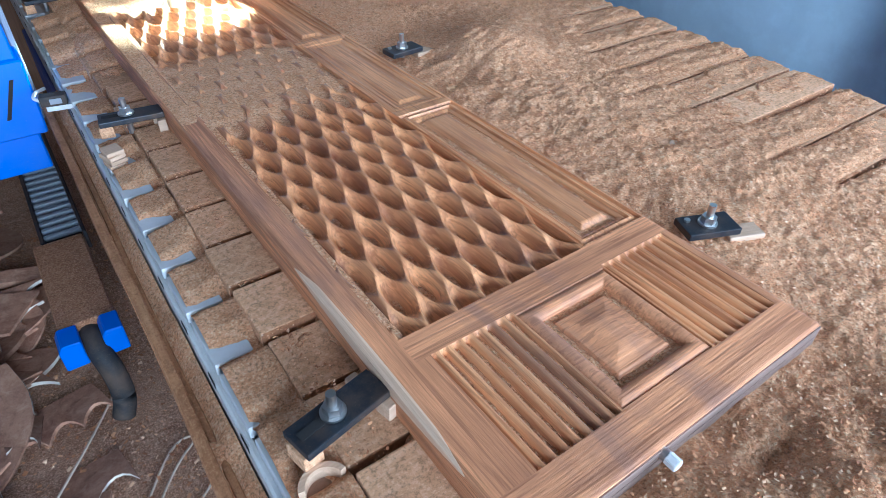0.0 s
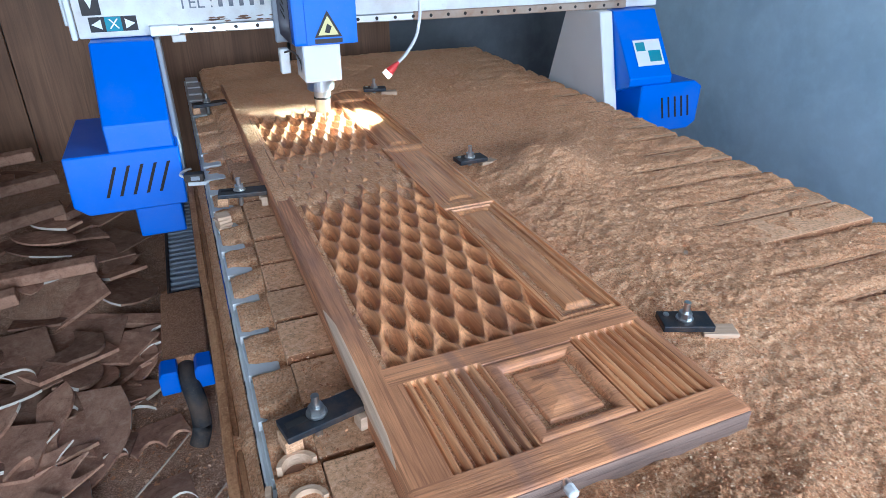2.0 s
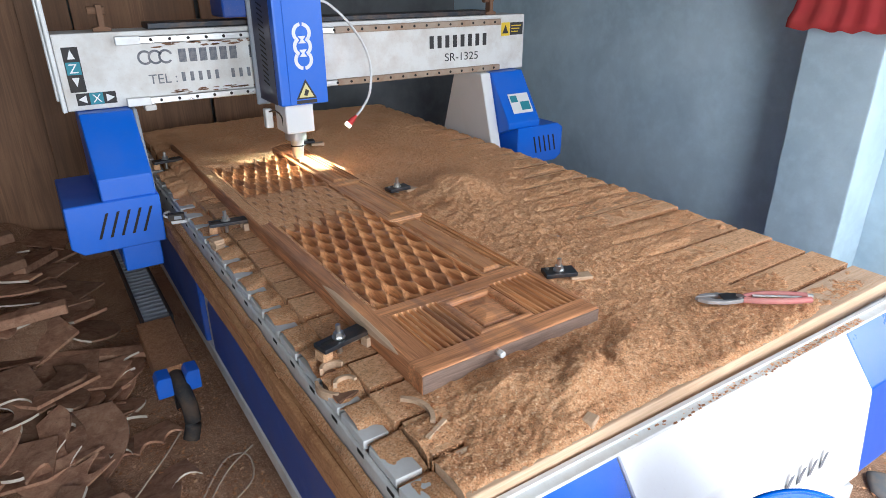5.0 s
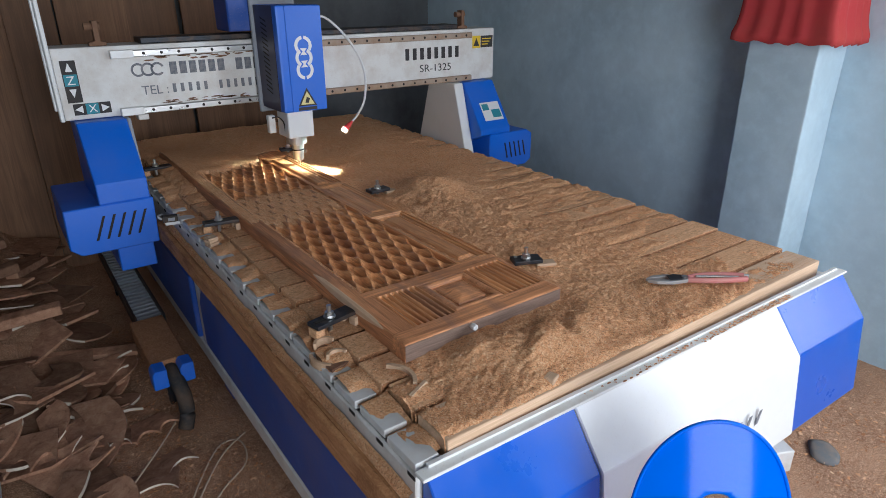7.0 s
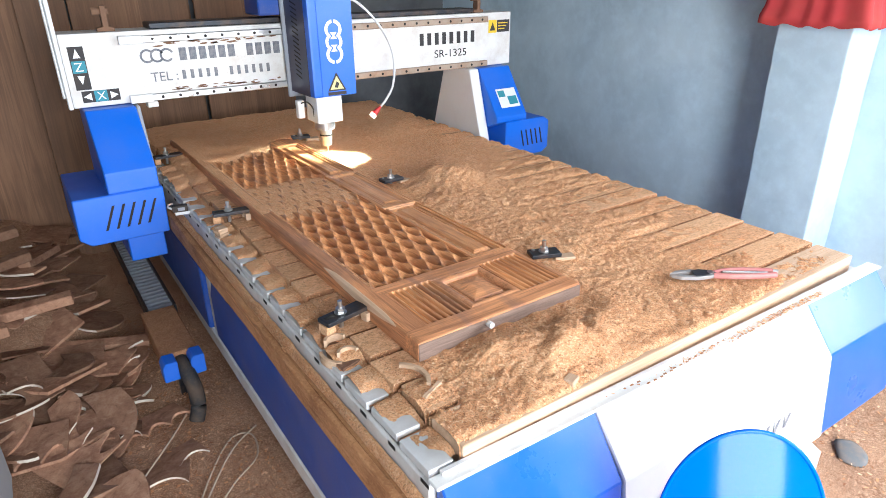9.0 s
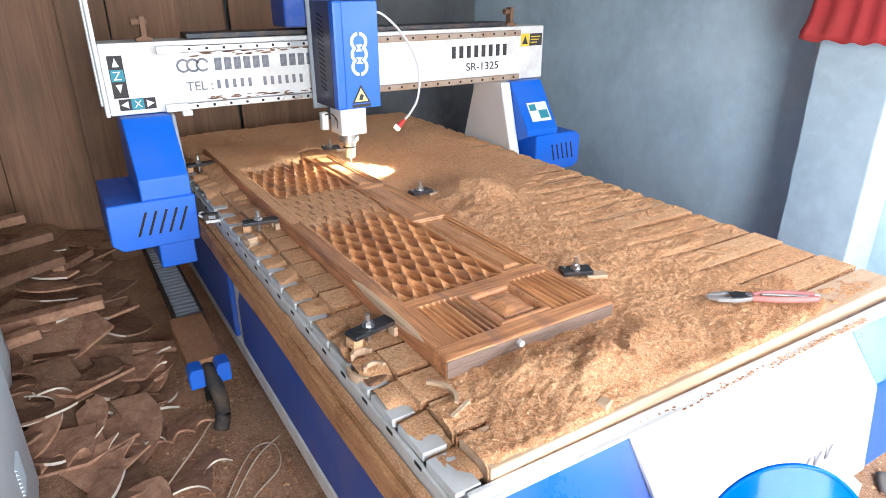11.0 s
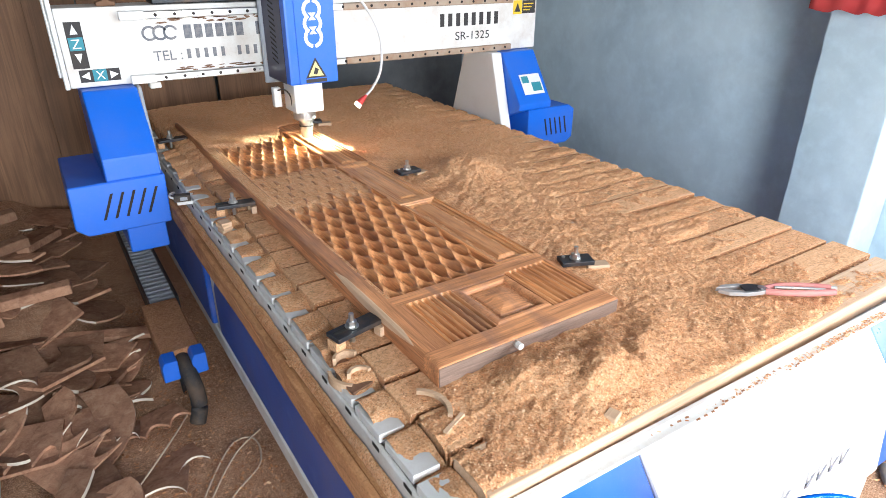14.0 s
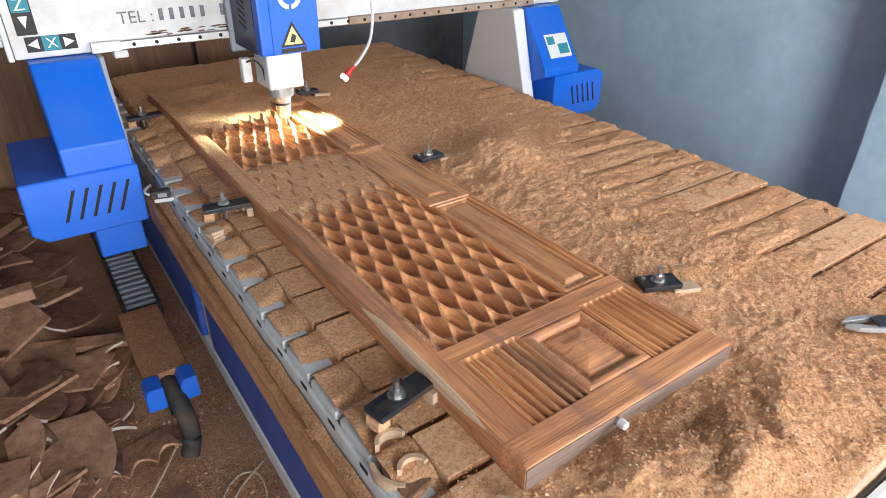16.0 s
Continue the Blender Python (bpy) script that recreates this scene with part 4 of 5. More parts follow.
def flakes(name, count, x0, x1, y0, y1, height, size, material, seed, label, thin=1.0):
    """Curled chips and crumbs scattered on a surface, joined: nobody could count them."""
    rng = np.random.RandomState(seed)
    x, y = x0 + (x1 - x0) * rng.rand(count), y0 + (y1 - y0) * rng.rand(count) ** thin
    z = height(x, y)
    good = ~np.isnan(z)
    x, y, z = x[good], y[good], z[good]
    n = len(x)
    a, s, w, tip = rng.rand(n) * 6.283, size * (0.5 + rng.rand(n) ** 2 * 1.6), 0.25 + 0.5 * rng.rand(n), rng.rand(n, 4) * size * 0.7
    verts = np.zeros((n, 4, 3))
    for k, (u, v) in enumerate(((-1, -1), (1, -0.7), (0.9, 1), (-0.8, 0.9))):
        lx, ly = u * s * 0.5, v * s * 0.5 * w
        verts[:, k] = np.stack([x + lx * np.cos(a) - ly * np.sin(a), y + lx * np.sin(a) + ly * np.cos(a), z + 0.0002 + tip[:, k]], -1)
    me = bpy.data.meshes.new(name)
    me.from_pydata(verts.reshape(-1, 3).tolist(), [], np.arange(n * 4).reshape(n, 4).tolist())
    me.materials.append(material)
    return tagged(new(name, me), label, "wood chips", kind="stuff")


DUST_TOP = table_dust()


def on_table(x, y):
    xs, ys, Z = DUST_TOP
    i = np.clip(((x - xs[0]) / (xs[1] - xs[0])).astype(int), 0, len(xs) - 1)
    j = np.clip(((y - ys[0]) / (ys[1] - ys[0])).astype(int), 0, len(ys) - 1)
    z = np.maximum(Z[i, j], TOP - 0.001)
    z[(x > 0.05) & (x < 0.585) & (y > 0.262) & (y < 2.5)] = np.nan
    return z


flakes("table_chips", 100000, 0.005, 1.39, 0.01, 2.0, on_table, 0.0027, CHIP, 41, "fine pale and dark wood chips on the sawdust", 1.3)
flakes("floor_chips", 5000, -0.9, -0.06, 0.6, 2.4, lambda x, y: 0.012 + 0 * x, 0.007, CHIP, 42, "wood chips and shavings on the floor")
flakes("floor_chips", 2500, 1.2, 2.3, -1.0, 0.6, lambda x, y: 0.006 + 0 * x, 0.008, CHIP, 43, "wood chips and shavings on the floor")


def on_flange(x, y):
    """The front cover's top flange, which runs a little askew; more lies towards its far end."""
    off = y + 0.0157 * x
    z = np.full_like(x, 0.7534)
    z[(off < -0.032) | (off > -0.014) | (np.modf(x * 7919.0)[0] > ((x - 0.30) / 0.8) ** 2)] = np.nan
    return z


flakes("flange_chips", 5000, 0.32, 1.16, -0.06, 0.0, on_flange, 0.004, CHIP, 44, "wood crumbs along the white front flange")


# ---- guard channel along the table's side ----
def guard():
    g = thing("rack_guard", label="dusty timber guard strips along the table's side rail", category="guard rail")
    for k, (x0, x1, z0, z1) in enumerate(((-0.124, -0.108, 0.640, 0.704), (-0.107, -0.096, 0.640, 0.692), (-0.095, -0.0765, 0.640, 0.680))):
        bm = box(x0, x1, 0.0, 1.86, z0, z1, 0.002)
        bmesh.ops.subdivide_edges(bm, edges=[e for e in bm.edges if e.calc_length() > 1], cuts=30)
        for v in bm.verts:
            v.co.x += 0.006 * noise.noise(Vector((k * 7.0, v.co.y * 1.7, 0)))
            v.co.z += 0.005 * noise.noise(Vector((k * 3.0, v.co.y * 2.1, 5)))
        part("guard_strip", bm, GUARD_BOARD, g)
    for y in (0.15, 0.6, 1.05, 1.5):
        part("guard_bracket", prism([(-0.122, 0.638), (-0.062, 0.638), (-0.062, 0.56), (-0.075, 0.56)], "y", y, y + 0.02), BLACK_STEEL, g)


guard()


# ---- clamps and small things on the table ----
def clamp():
    c = thing("clamp", label="black steel strap clamp bolted down with pale wooden packing", category="clamp", group="clamps round the door")
    bm = box(-0.052, 0.066, -0.023, 0.021, 0.024, 0.035, 0.002, 2)
    pl = part("strap", bm, BLACK_STEEL, c, "black oxidised steel strap")
    part("strap_slot", box(-0.045, 0.015, -0.006, 0.006, 0.0361, 0.0366), DARK, pl)
    part("bolt", cyl((0, 0, -0.005), (0, 0, 0.068), 0.0058, 12), STEEL, c)
    part("nut", cyl((0, 0, 0.0395), (0, 0, 0.050), 0.0115, 6), STEEL, c)
    part("washer", cyl((0, 0, 0.0362), (0, 0, 0.0392), 0.015, 20), STEEL, c)
    part("packing_block", box(0.050, 0.066, -0.034, -0.010, 0.0, 0.0235, 0.001), PALE_WOOD, c)
    part("packing_block", box(0.044, 0.060, 0.006, 0.036, 0.0, 0.0235, 0.001), PALE_WOOD, c)
    part("packing_block", box(-0.055, -0.030, -0.018, 0.014, 0.0, 0.0235, 0.001), SLAT, c)
    return c


def clamps():
    c = clamp()
    c.matrix_basis = pose(0.010, 0.505, 0.780, rz=12)
    copy_thing(c, pose(0.004, 1.365, 0.780, rz=-8))
    copy_thing(c, pose(-0.01, 2.24, 0.785, rz=5))
    right = thing("clamp", pose(0.648, 0.496, 0.780, rz=158), label="black steel strap clamp with a pale block beyond the strap", category="clamp", group="clamps round the door")
    pl = part("strap", box(-0.046, 0.042, -0.024, 0.024, 0.020, 0.032, 0.002, 2), BLACK_STEEL, right)
    part("bolt", cyl((0, 0, -0.005), (0, 0, 0.066), 0.0058, 12), STEEL, right)
    part("nut", cyl((0, 0, 0.035), (0, 0, 0.046), 0.0115, 6), STEEL, right)
    part("washer", cyl((0, 0, 0.0322), (0, 0, 0.0350), 0.015, 20), STEEL, right)
    part("packing_block", box(-0.088, -0.026, -0.004, 0.030, -0.004, 0.0195, 0.0015), PALE_WOOD, right)
    part("strap_screw", cyl((0.028, -0.012, 0.032), (0.028, -0.012, 0.035), 0.005, 10), STEEL, pl)
    copy_thing(right, pose(0.641, 1.367, 0.782, rz=184))
    copy_thing(right, pose(0.622, 2.24, 0.784, rz=168))


clamps()


def arc_piece(name, m, r0, r1, a0, a1, h, label):
    """A curved strip of timber with pale sawn edges."""
    bm, seg = bmesh.new(), 18
    pts = [(r1 * math.cos(radians(a0 + (a1 - a0) * k / seg)), r1 * math.sin(radians(a0 + (a1 - a0) * k / seg))) for k in range(seg + 1)]
    pts += [(r0 * math.cos(radians(a1 + (a0 - a1) * k / seg)), r0 * math.sin(radians(a1 + (a0 - a1) * k / seg))) for k in range(seg + 1)]
    for k in range(seg):
        prism([pts[k], pts[k + 1], pts[2 * seg - k], pts[2 * seg + 1 - k]], "z", 0, h, bm=bm)
    bmesh.ops.remove_doubles(bm, verts=bm.verts[:], dist=1e-5)
    bmesh.ops.delete(bm, geom=[f for f in bm.faces if all(len(e.link_faces) > 2 for e in f.edges)], context="FACES_ONLY")
    ob = part(name, bm, PALE_WOOD)
    ob.matrix_basis = m
    return tagged(ob, label, "wood offcut", "curved offcuts on the table")


arc_piece("curved_offcut", pose(-0.030, 0.452, 0.764), 0.021, 0.028, 15, 165, 0.020, "pale curved scroll of sawn timber on the table edge")
arc_piece("curved_offcut", pose(-0.028, 0.392, 0.764), 0.019, 0.026, 5, 160, 0.018, "small pale hooked offcut lying in sawdust")
arc_piece("curved_offcut", pose(-0.018, 0.428, 0.748), 0.052, 0.060, 160, 235, 0.020, "thin pale curved offcut hanging over the rail")
tagged(part("scroll_board", prism([(-0.058, 0.36), (-0.01, 0.372), (0.0, 0.43), (-0.004, 0.48), (-0.05, 0.475), (-0.066, 0.42)], "z", 0.756, 0.7655, 0.001), OFFCUT), "dusty brown scroll-shaped board under the pale offcuts", "wood offcut")
arc_piece("curved_offcut", pose(0.000, 0.222, 0.783, rz=-12), 0.058, 0.067, -28, 70, 0.009, "pale arched offcut with dark knots on the boards")
tagged(part("wood_chip", box(-0.03, 0.03, -0.005, 0.005, 0, 0.008, 0.001), PALE_WOOD, m=pose(0.045, 0.165, 0.781, rz=25)), "thin pale wood splinter lying on the boards", "wood chip")
tagged(part("wood_block", box(-0.014, 0.014, -0.012, 0.012, 0, 0.016, 0.002), PALE_WOOD, m=pose(0.287, 0.022, 0.785, rz=20)), "small pale wooden block half buried in sawdust", "wood block")
tagged(part("wood_chip", box(-0.012, 0.012, -0.006, 0.006, 0, 0.006, 0.001), PALE_WOOD, m=pose(0.858, 0.722, 0.778, rz=30)), "tiny pale wood chip in a hollow of the sawdust", "wood chip")
# stack of pale packing bits on the rail
stack = thing("packing_stack", pose(-0.050, 1.285, 0.757, rz=10), label="little stack of pale wooden packing strips on the rail", category="wood block")
for k in range(4):
    part("packing_strip", box(-0.016, 0.016, -0.018, 0.018, k * 0.0085, k * 0.0085 + 0.008, 0.001), PALE_WOOD, stack, m=pose(0.002 * (k % 2), 0.001 * k, 0, rz=6 * (k % 3)))


def door_bolt():
    b = thing("door_bolt", pose(0.263, 0.262, 0.818), label="shiny bolt head against the door's end", category="bolt")
    part("bolt_head", cyl((0, -0.014, 0), (0, 0.0, 0), 0.008, 6, bevel=0.001), WHITE, b)
    part("bolt_shank", cyl((0, 0.0, 0), (0, 0.008, 0), 0.007, 12), STEEL, b)


door_bolt()


def pliers():
    p = thing("pliers", pose(0.93, 0.143, 0.792, rz=-33), label="pliers with faded red grips lying open on sawdust", category="pliers")
    part("jaw", prism([(-0.112, 0.004), (-0.092, 0.020), (-0.050, 0.027), (-0.012, 0.019), (0.010, 0.008), (0.002, -0.004), (-0.030, 0.010), (-0.060, 0.012), (-0.090, 0.006)], "z", 0.0, 0.011, 0.001), DULL_STEEL, p, "dull steel jaw")
    part("jaw", prism([(-0.110, -0.006), (-0.088, -0.020), (-0.045, -0.024), (-0.010, -0.017), (0.012, -0.008), (-0.002, 0.004), (-0.030, -0.008), (-0.060, -0.010), (-0.088, -0.004)], "z", 0.002, 0.012, 0.001), DULL_STEEL, p, "dull steel jaw")
    part("jaw_cover", prism([(-0.050, -0.018), (-0.018, -0.016), (0.012, -0.004), (0.004, 0.012), (-0.030, 0.020), (-0.052, 0.012)], "z", 0.0125, 0.0145, 0.0006), BLACK_STEEL, p)
    part("pivot", cyl((-0.004, 0, 0.0), (-0.004, 0, 0.016), 0.009, 14), STEEL, p)
    part("grip", tube([(0.004, 0.006, 0.007), (0.05, 0.018, 0.009), (0.11, 0.019, 0.009), (0.17, 0.012, 0.008)], 0.0078, 10), RED_GRIP, p, "faded red grip")
    part("grip", tube([(0.004, -0.006, 0.007), (0.05, -0.017, 0.009), (0.11, -0.018, 0.009), (0.17, -0.010, 0.008)], 0.0078, 10), RED_GRIP, p, "faded red grip")
    part("locking_lever", tube([(0.03, 0.004, 0.012), (0.09, 0.0, 0.012), (0.15, -0.002, 0.010)], 0.004, 8), STEEL, p)
    part("handle_end", cyl((0.165, 0.012, 0.008), (0.185, 0.010, 0.008), 0.005, 10), STEEL, p)


pliers()


def limit_switch():
    w = thing("limit_switch", pose(-0.106, 1.655, 0.748, rz=-12), label="small black limit switch with a pale cable on the rail", category="switch")
    part("switch_body", box(-0.018, 0.036, -0.014, 0.014, 0.0, 0.024, 0.004, 2), BLACK_RUBBER, w)
    part("switch_plate", box(0.002, 0.026, -0.0150, -0.0142, 0.006, 0.018), GREY_PAINT, w)
    part("cable", tube([(-0.018, 0, 0.012), (-0.03, 0.01, 0.016), (-0.03, 0.05, 0.012), (-0.02, 0.10, 0.0)], 0.004, 8), WHITE_WORN, w, "pale cable")
    part("switch_bracket", box(-0.01, 0.05, -0.010, 0.010, -0.012, -0.0005, 0.001), ALU, w)


limit_switch()
bm = revolve([(0.085, 0.0), (0.07, 0.006), (0.045, 0.016), (0.02, 0.024), (0.004, 0.026)], 24)
for v in bm.verts:
    v.co.y *= 1.3
    v.co += 0.012 * Vector((noise.noise(v.co * 22), noise.noise(v.co * 22 + Vector((4, 1, 2))), 0))
tagged(part("leg_sawdust", bm, DUST, m=pose(1.68, 1.93, 0.8395), smooth=True), "little heap of sawdust on the blue motor cover", "sawdust", kind="stuff")


# ---- behind and beside the table ----
def plywood():
    rng = random.Random(9)
    x = -1.68
    widths = [0.34, 0.52, 0.42, 0.24, 0.36, 0.30, 0.30, 0.28]
    for k, w in enumerate(widths):
        bm = box(0, w - 0.002, 0, 0.018, 0, rng.uniform(2.25, 2.6), 0.0015)
        ob = part("plywood_sheet", bm, PLY, m=pose(x, 3.38 + 0.022 * (k % 3), 0.0, rx=-2.2 + rng.uniform(-0.4, 0.4), ry=rng.uniform(-0.5, 0.5)))
        tagged(ob, "tall brown plywood sheet leaning on the back wall", "plywood sheet", "plywood sheets against the wall")
        x += w


plywood()


def offcut(rng, kind):
    """An irregular piece of board: dark faces and pale sawn edges."""
    L, W, T = rng.uniform(0.17, 0.38), rng.uniform(0.12, 0.25), rng.choice((0.007, 0.009, 0.011, 0.013))
    if kind == "curve":
        n = 10
        pts = [(-L / 2 + L * k / n, W * (0.25 + 0.28 * math.sin(math.pi * k / n * rng.uniform(0.95, 1.05)))) for k in range(n + 1)]
        pts += [(L / 2 - L * k / n, -W * (0.35 - 0.3 * math.sin(math.pi * k / n))) for k in range(n + 1)]
    elif kind == "ogee":
        n = 12
        pts = [(-L / 2 + L * k / n, W * (0.3 + 0.18 * math.sin(2 * math.pi * k / n))) for k in range(n + 1)]
        pts += [(L / 2, -W * 0.4), (-L / 2 + rng.uniform(0, 0.06), -W * 0.4)]
    elif kind == "scallop":
        n, bites = 18, rng.choice((2, 3))
        pts = [(-L / 2 + L * k / n, W * (0.5 - 0.34 * abs(math.sin(math.pi * bites * k / n)) ** 0.8)) for k in range(n + 1)]
        pts += [(L / 2 * 0.9, -W * 0.5), (-L / 2 * 0.8, -W * 0.42)]
    elif kind == "leaf":
        n = 14
        pts = [(-L / 2 + L * k / n, 0.42 * W * math.sin(math.pi * k / n) ** 0.7) for k in range(n)]
        pts += [(L / 2 - L * k / n, -0.5 * W * math.sin(math.pi * k / n) ** 0.6) for k in range(n)]
    elif kind == "bar":
        W, L = rng.uniform(0.04, 0.075), rng.uniform(0.22, 0.45)
        pts = [(-L / 2, -W / 2), (L / 2, -W / 2), (L / 2 - 0.01, W / 2), (-L / 2, W / 2)]
        T = rng.uniform(0.02, 0.04)
    else:
        pts = [(-L / 2, -W / 2 * rng.uniform(0.6, 1)), (L / 2 * rng.uniform(0.7, 1), -W / 2), (L / 2, W / 2 * rng.uniform(0.2, 1)), (-L / 2 * rng.uniform(0.2, 1), W / 2)]
    share = rng.choice((0.0, 0.2, 0.3, 0.5, 0.5))
    bm = bmesh.new()
    lo = [bm.verts.new((u, v, 0)) for u, v in pts]
    hi = [bm.verts.new((u, v, T)) for u, v in pts]
    bm.faces.new(lo[::-1])
    bm.faces.new(hi)
    for i in range(len(pts)):
        j = (i + 1) % len(pts)
        f = bm.faces.new((lo[i], lo[j], hi[j], hi[i]))
        f.material_index = 1 if (kind in ("curve", "ogee", "scallop") and i < len(pts) * share) or (kind == "leaf" and i < 9 * share) or (kind == "flat" and i == 0 and share > 0.35) else 0
    bmesh.ops.recalc_face_normals(bm, faces=bm.faces[:])
    ob = part("wood_offcut", bm, OFFCUT)
    ob.data.materials.append(OFFCUT_EDGE)
    return ob


def offcut_pile():
    rng = random.Random(4)
    words = {"curve": "brown board offcut with a pale curved sawn edge", "ogee": "brown board offcut sawn to a pale wavy edge", "bar": "short dusty square timber offcut", "flat": "dusty brown board scrap with pale edges",
             "scallop": "reddish brown board scrap with a pale scalloped edge", "leaf": "reddish brown leaf-shaped board offcut"}
    for k in range(165):
        y = 1.02 + 2.2 * rng.random() ** 0.9
        x = rng.uniform(-1.25, -0.36 - 0.10 * max(0.0, y - 1.5))
        if x > -0.42 and y < 1.6 and rng.random() < 0.5:
            continue
        if x < -0.74 and 0.5 < y < 1.5:
            continue
        heap = 0.02 + 0.30 * float(smoothstep(1.5, 3.1, np.array(y))) * float(smoothstep(-0.3, -0.75, np.array(x))) + 0.05 * float(smoothstep(-0.35, -0.55, np.array(x)))
        kind = rng.choice(("curve", "scallop", "scallop", "leaf", "flat", "ogee", "leaf") if y < 1.95 else ("flat", "leaf", "flat", "bar", "curve", "flat"))
        ob = offcut(rng, kind)
        z = heap * (0.25 + 0.75 * (k / 165)) + rng.uniform(0.0, 0.02)
        ob.matrix_basis = pose(x, y, z, rng.uniform(-4, 15), rng.uniform(-12, 12), rng.gauss(175, 55)) if kind != "bar" else pose(x, y, z, rng.uniform(-8, 8), rng.uniform(-8, 8), rng.gauss(15, 30))
        tagged(ob, words[kind], "wood offcut", "offcuts piled on the floor")
    xs, ys = np.linspace(-1.69, -0.1, 110), np.linspace(0.9, 3.5, 170)
    X, Y = np.meshgrid(xs, ys, indexing="ij")
    z = 0.02 * hills(X, Y, 0.2, 4, 31) + 0.27 * smoothstep(1.5, 3.1, Y) * smoothstep(-0.3, -0.75, X) + 0.03 * smoothstep(-0.35, -0.6, X) - 0.004
    z = np.minimum(z, 0.5) - 0.02 * smoothstep(1.2, 0.9, Y) - 0.02 * smoothstep(-0.2, -0.1, X)
    tagged(grid_object("pile_sawdust", xs, ys, z, FLOOR_DUST), "dust and shavings heaped under the offcuts", "sawdust", kind="stuff")
    for (x, y, z, rz, L) in ((-0.92, 2.75, 0.38, 12, 0.55), (-0.86, 2.5, 0.33, 18, 0.5), (-0.98, 3.0, 0.43, 5, 0.45), (-0.75, 2.25, 0.22, -4, 0.5), (-0.95, 2.1, 0.2, 8, 0.4)):
        ob = part("timber_length", box(-L / 2, L / 2, -0.03, 0.03, 0, 0.045, 0.004), OFFCUT, m=pose(x, y, z, 4, -4, rz))
        tagged(ob, "grey-brown length of square timber on the scrap pile", "timber", "timber lengths on the pile")


offcut_pile()


def cable_tray():
    t = thing("cable_tray", label="slotted grey cable tray with a dusty cover beside the table", category="cable tray")
    for x0, x1 in ((-0.262, -0.252), (-0.152, -0.142)):
        part("tray_side", box(x0, x1, 1.897, 2.95, 0.20, 0.262, 0.002), BLACK_STEEL, t)
    for k in range(26):
        y = 1.94 + k * 0.039
        part("tray_rung", box(-0.2515, -0.1525, y, y + 0.017, 0.235, 0.25, 0.002), GREY_PAINT, t)
    part("tray_floor", box(-0.25, -0.154, 1.93, 2.94, 0.205, 0.212), DARK, t)
    cover = part("tray_cover", box(-0.285, -0.155, 1.50, 1.895, 0.185, 0.262, 0.004), TRAY_DUST, t, "cover thick with brown dust")
    for x0, x1 in ((-0.297, -0.245), (-0.20, -0.15)):
        part("end_clip", prism([(x0, 0.19), (x1, 0.19), (x1, 0.266), (x0 + 0.01, 0.268), (x0, 0.25)], "y", 1.425, 1.497, 0.003), BLUE, t, "blue end clip")
    part("hose", tube([(-0.222, 1.53, 0.215), (-0.222, 1.47, 0.222), (-0.216, 1.425, 0.200), (-0.208, 1.40, 0.145), (-0.210, 1.385, 0.08), (-0.228, 1.37, 0.030)], 0.028, 14), BLACK_RUBBER, t, "black flexible hose", smooth=True)
    for y in (1.6, 2.2, 2.8):
        part("tray_foot", box(-0.23, -0.20, y, y + 0.03, 0.0, 0.19, 0.002), BLACK_STEEL, t)


cable_tray()


def floor_cables():
    rng = random.Random(2)
    for k, pts in enumerate([
        [(-0.62, 0.95, 0.03), (-0.5, 1.1, 0.035), (-0.38, 1.25, 0.035), (-0.30, 1.36, 0.03), (-0.24, 1.46, 0.02)],
        [(-0.36, 0.9, 0.012), (-0.26, 1.08, 0.012), (-0.15, 1.22, 0.012), (-0.08, 1.2, 0.012), (-0.10, 1.08, 0.012), (-0.2, 1.0, 0.012), (-0.3, 0.9, 0.012)],
        [(-0.40, 0.8, 0.012), (-0.28, 1.0, 0.014), (-0.16, 1.16, 0.014), (-0.05, 1.24, 0.012)],
    ]):
        ob = part("loose_cable", tube(pts, 0.0035, 6), CABLE)
        tagged(ob, "thin pale loose cable curling over the dusty floor", "cable", "loose cables on the floor")


floor_cables()


def cabinet():
    c = thing("control_cabinet", label="light grey steel control cabinet standing on castors", category="cabinet")
    body = part("body", box(-1.42, -0.812, 0.55, 1.355, 0.075, 1.15, 0.004, 2), CABINET, c)
    part("side_door", box(-0.8118, -0.80, 0.57, 1.352, 0.085, 1.14, 0.004, 2), CABINET, c)
    for k in range(7):
        z = 0.27 + k * 0.014
        part("louvre", prism([(-0.7995, z), (-0.792, z + 0.002), (-0.7995, z + 0.008)], "y", 1.04, 1.13), CABINET, c)
    for x in (-1.36, -0.87):
        for y in (0.62, 1.29):
            w = part("castor", cyl((x - 0.014, y, 0.0345), (x + 0.014, y, 0.0345), 0.03, 18), BLACK_RUBBER, c)
            part("castor_fork", box(x - 0.02, x + 0.02, y - 0.015, y + 0.015, 0.05, 0.0745, 0.002), STEEL, w)


CABINET = paint("light_grey_cabinet", (0.68, 0.75, 0.79), 0.4, 0.12, (0.4, 0.33, 0.26))
cabinet()


# dust-collector sack behind the cabinet
bm = revolve([(0.10, 0.0), (0.16, 0.02), (0.18, 0.2), (0.185, 0.4), (0.17, 0.58), (0.12, 0.68), (0.05, 0.72), (0.045, 0.8)], 28)
for v in bm.verts:
    v.co += 0.012 * Vector((noise.noise(v.co * 11), noise.noise(v.co * 11 + Vector((5, 2, 1))), 0))
tagged(part("sack", bm, CABINET, m=pose(-1.04, 1.95, 0.04), smooth=True), "pale grey stuffed sack standing among the offcuts", "sack")

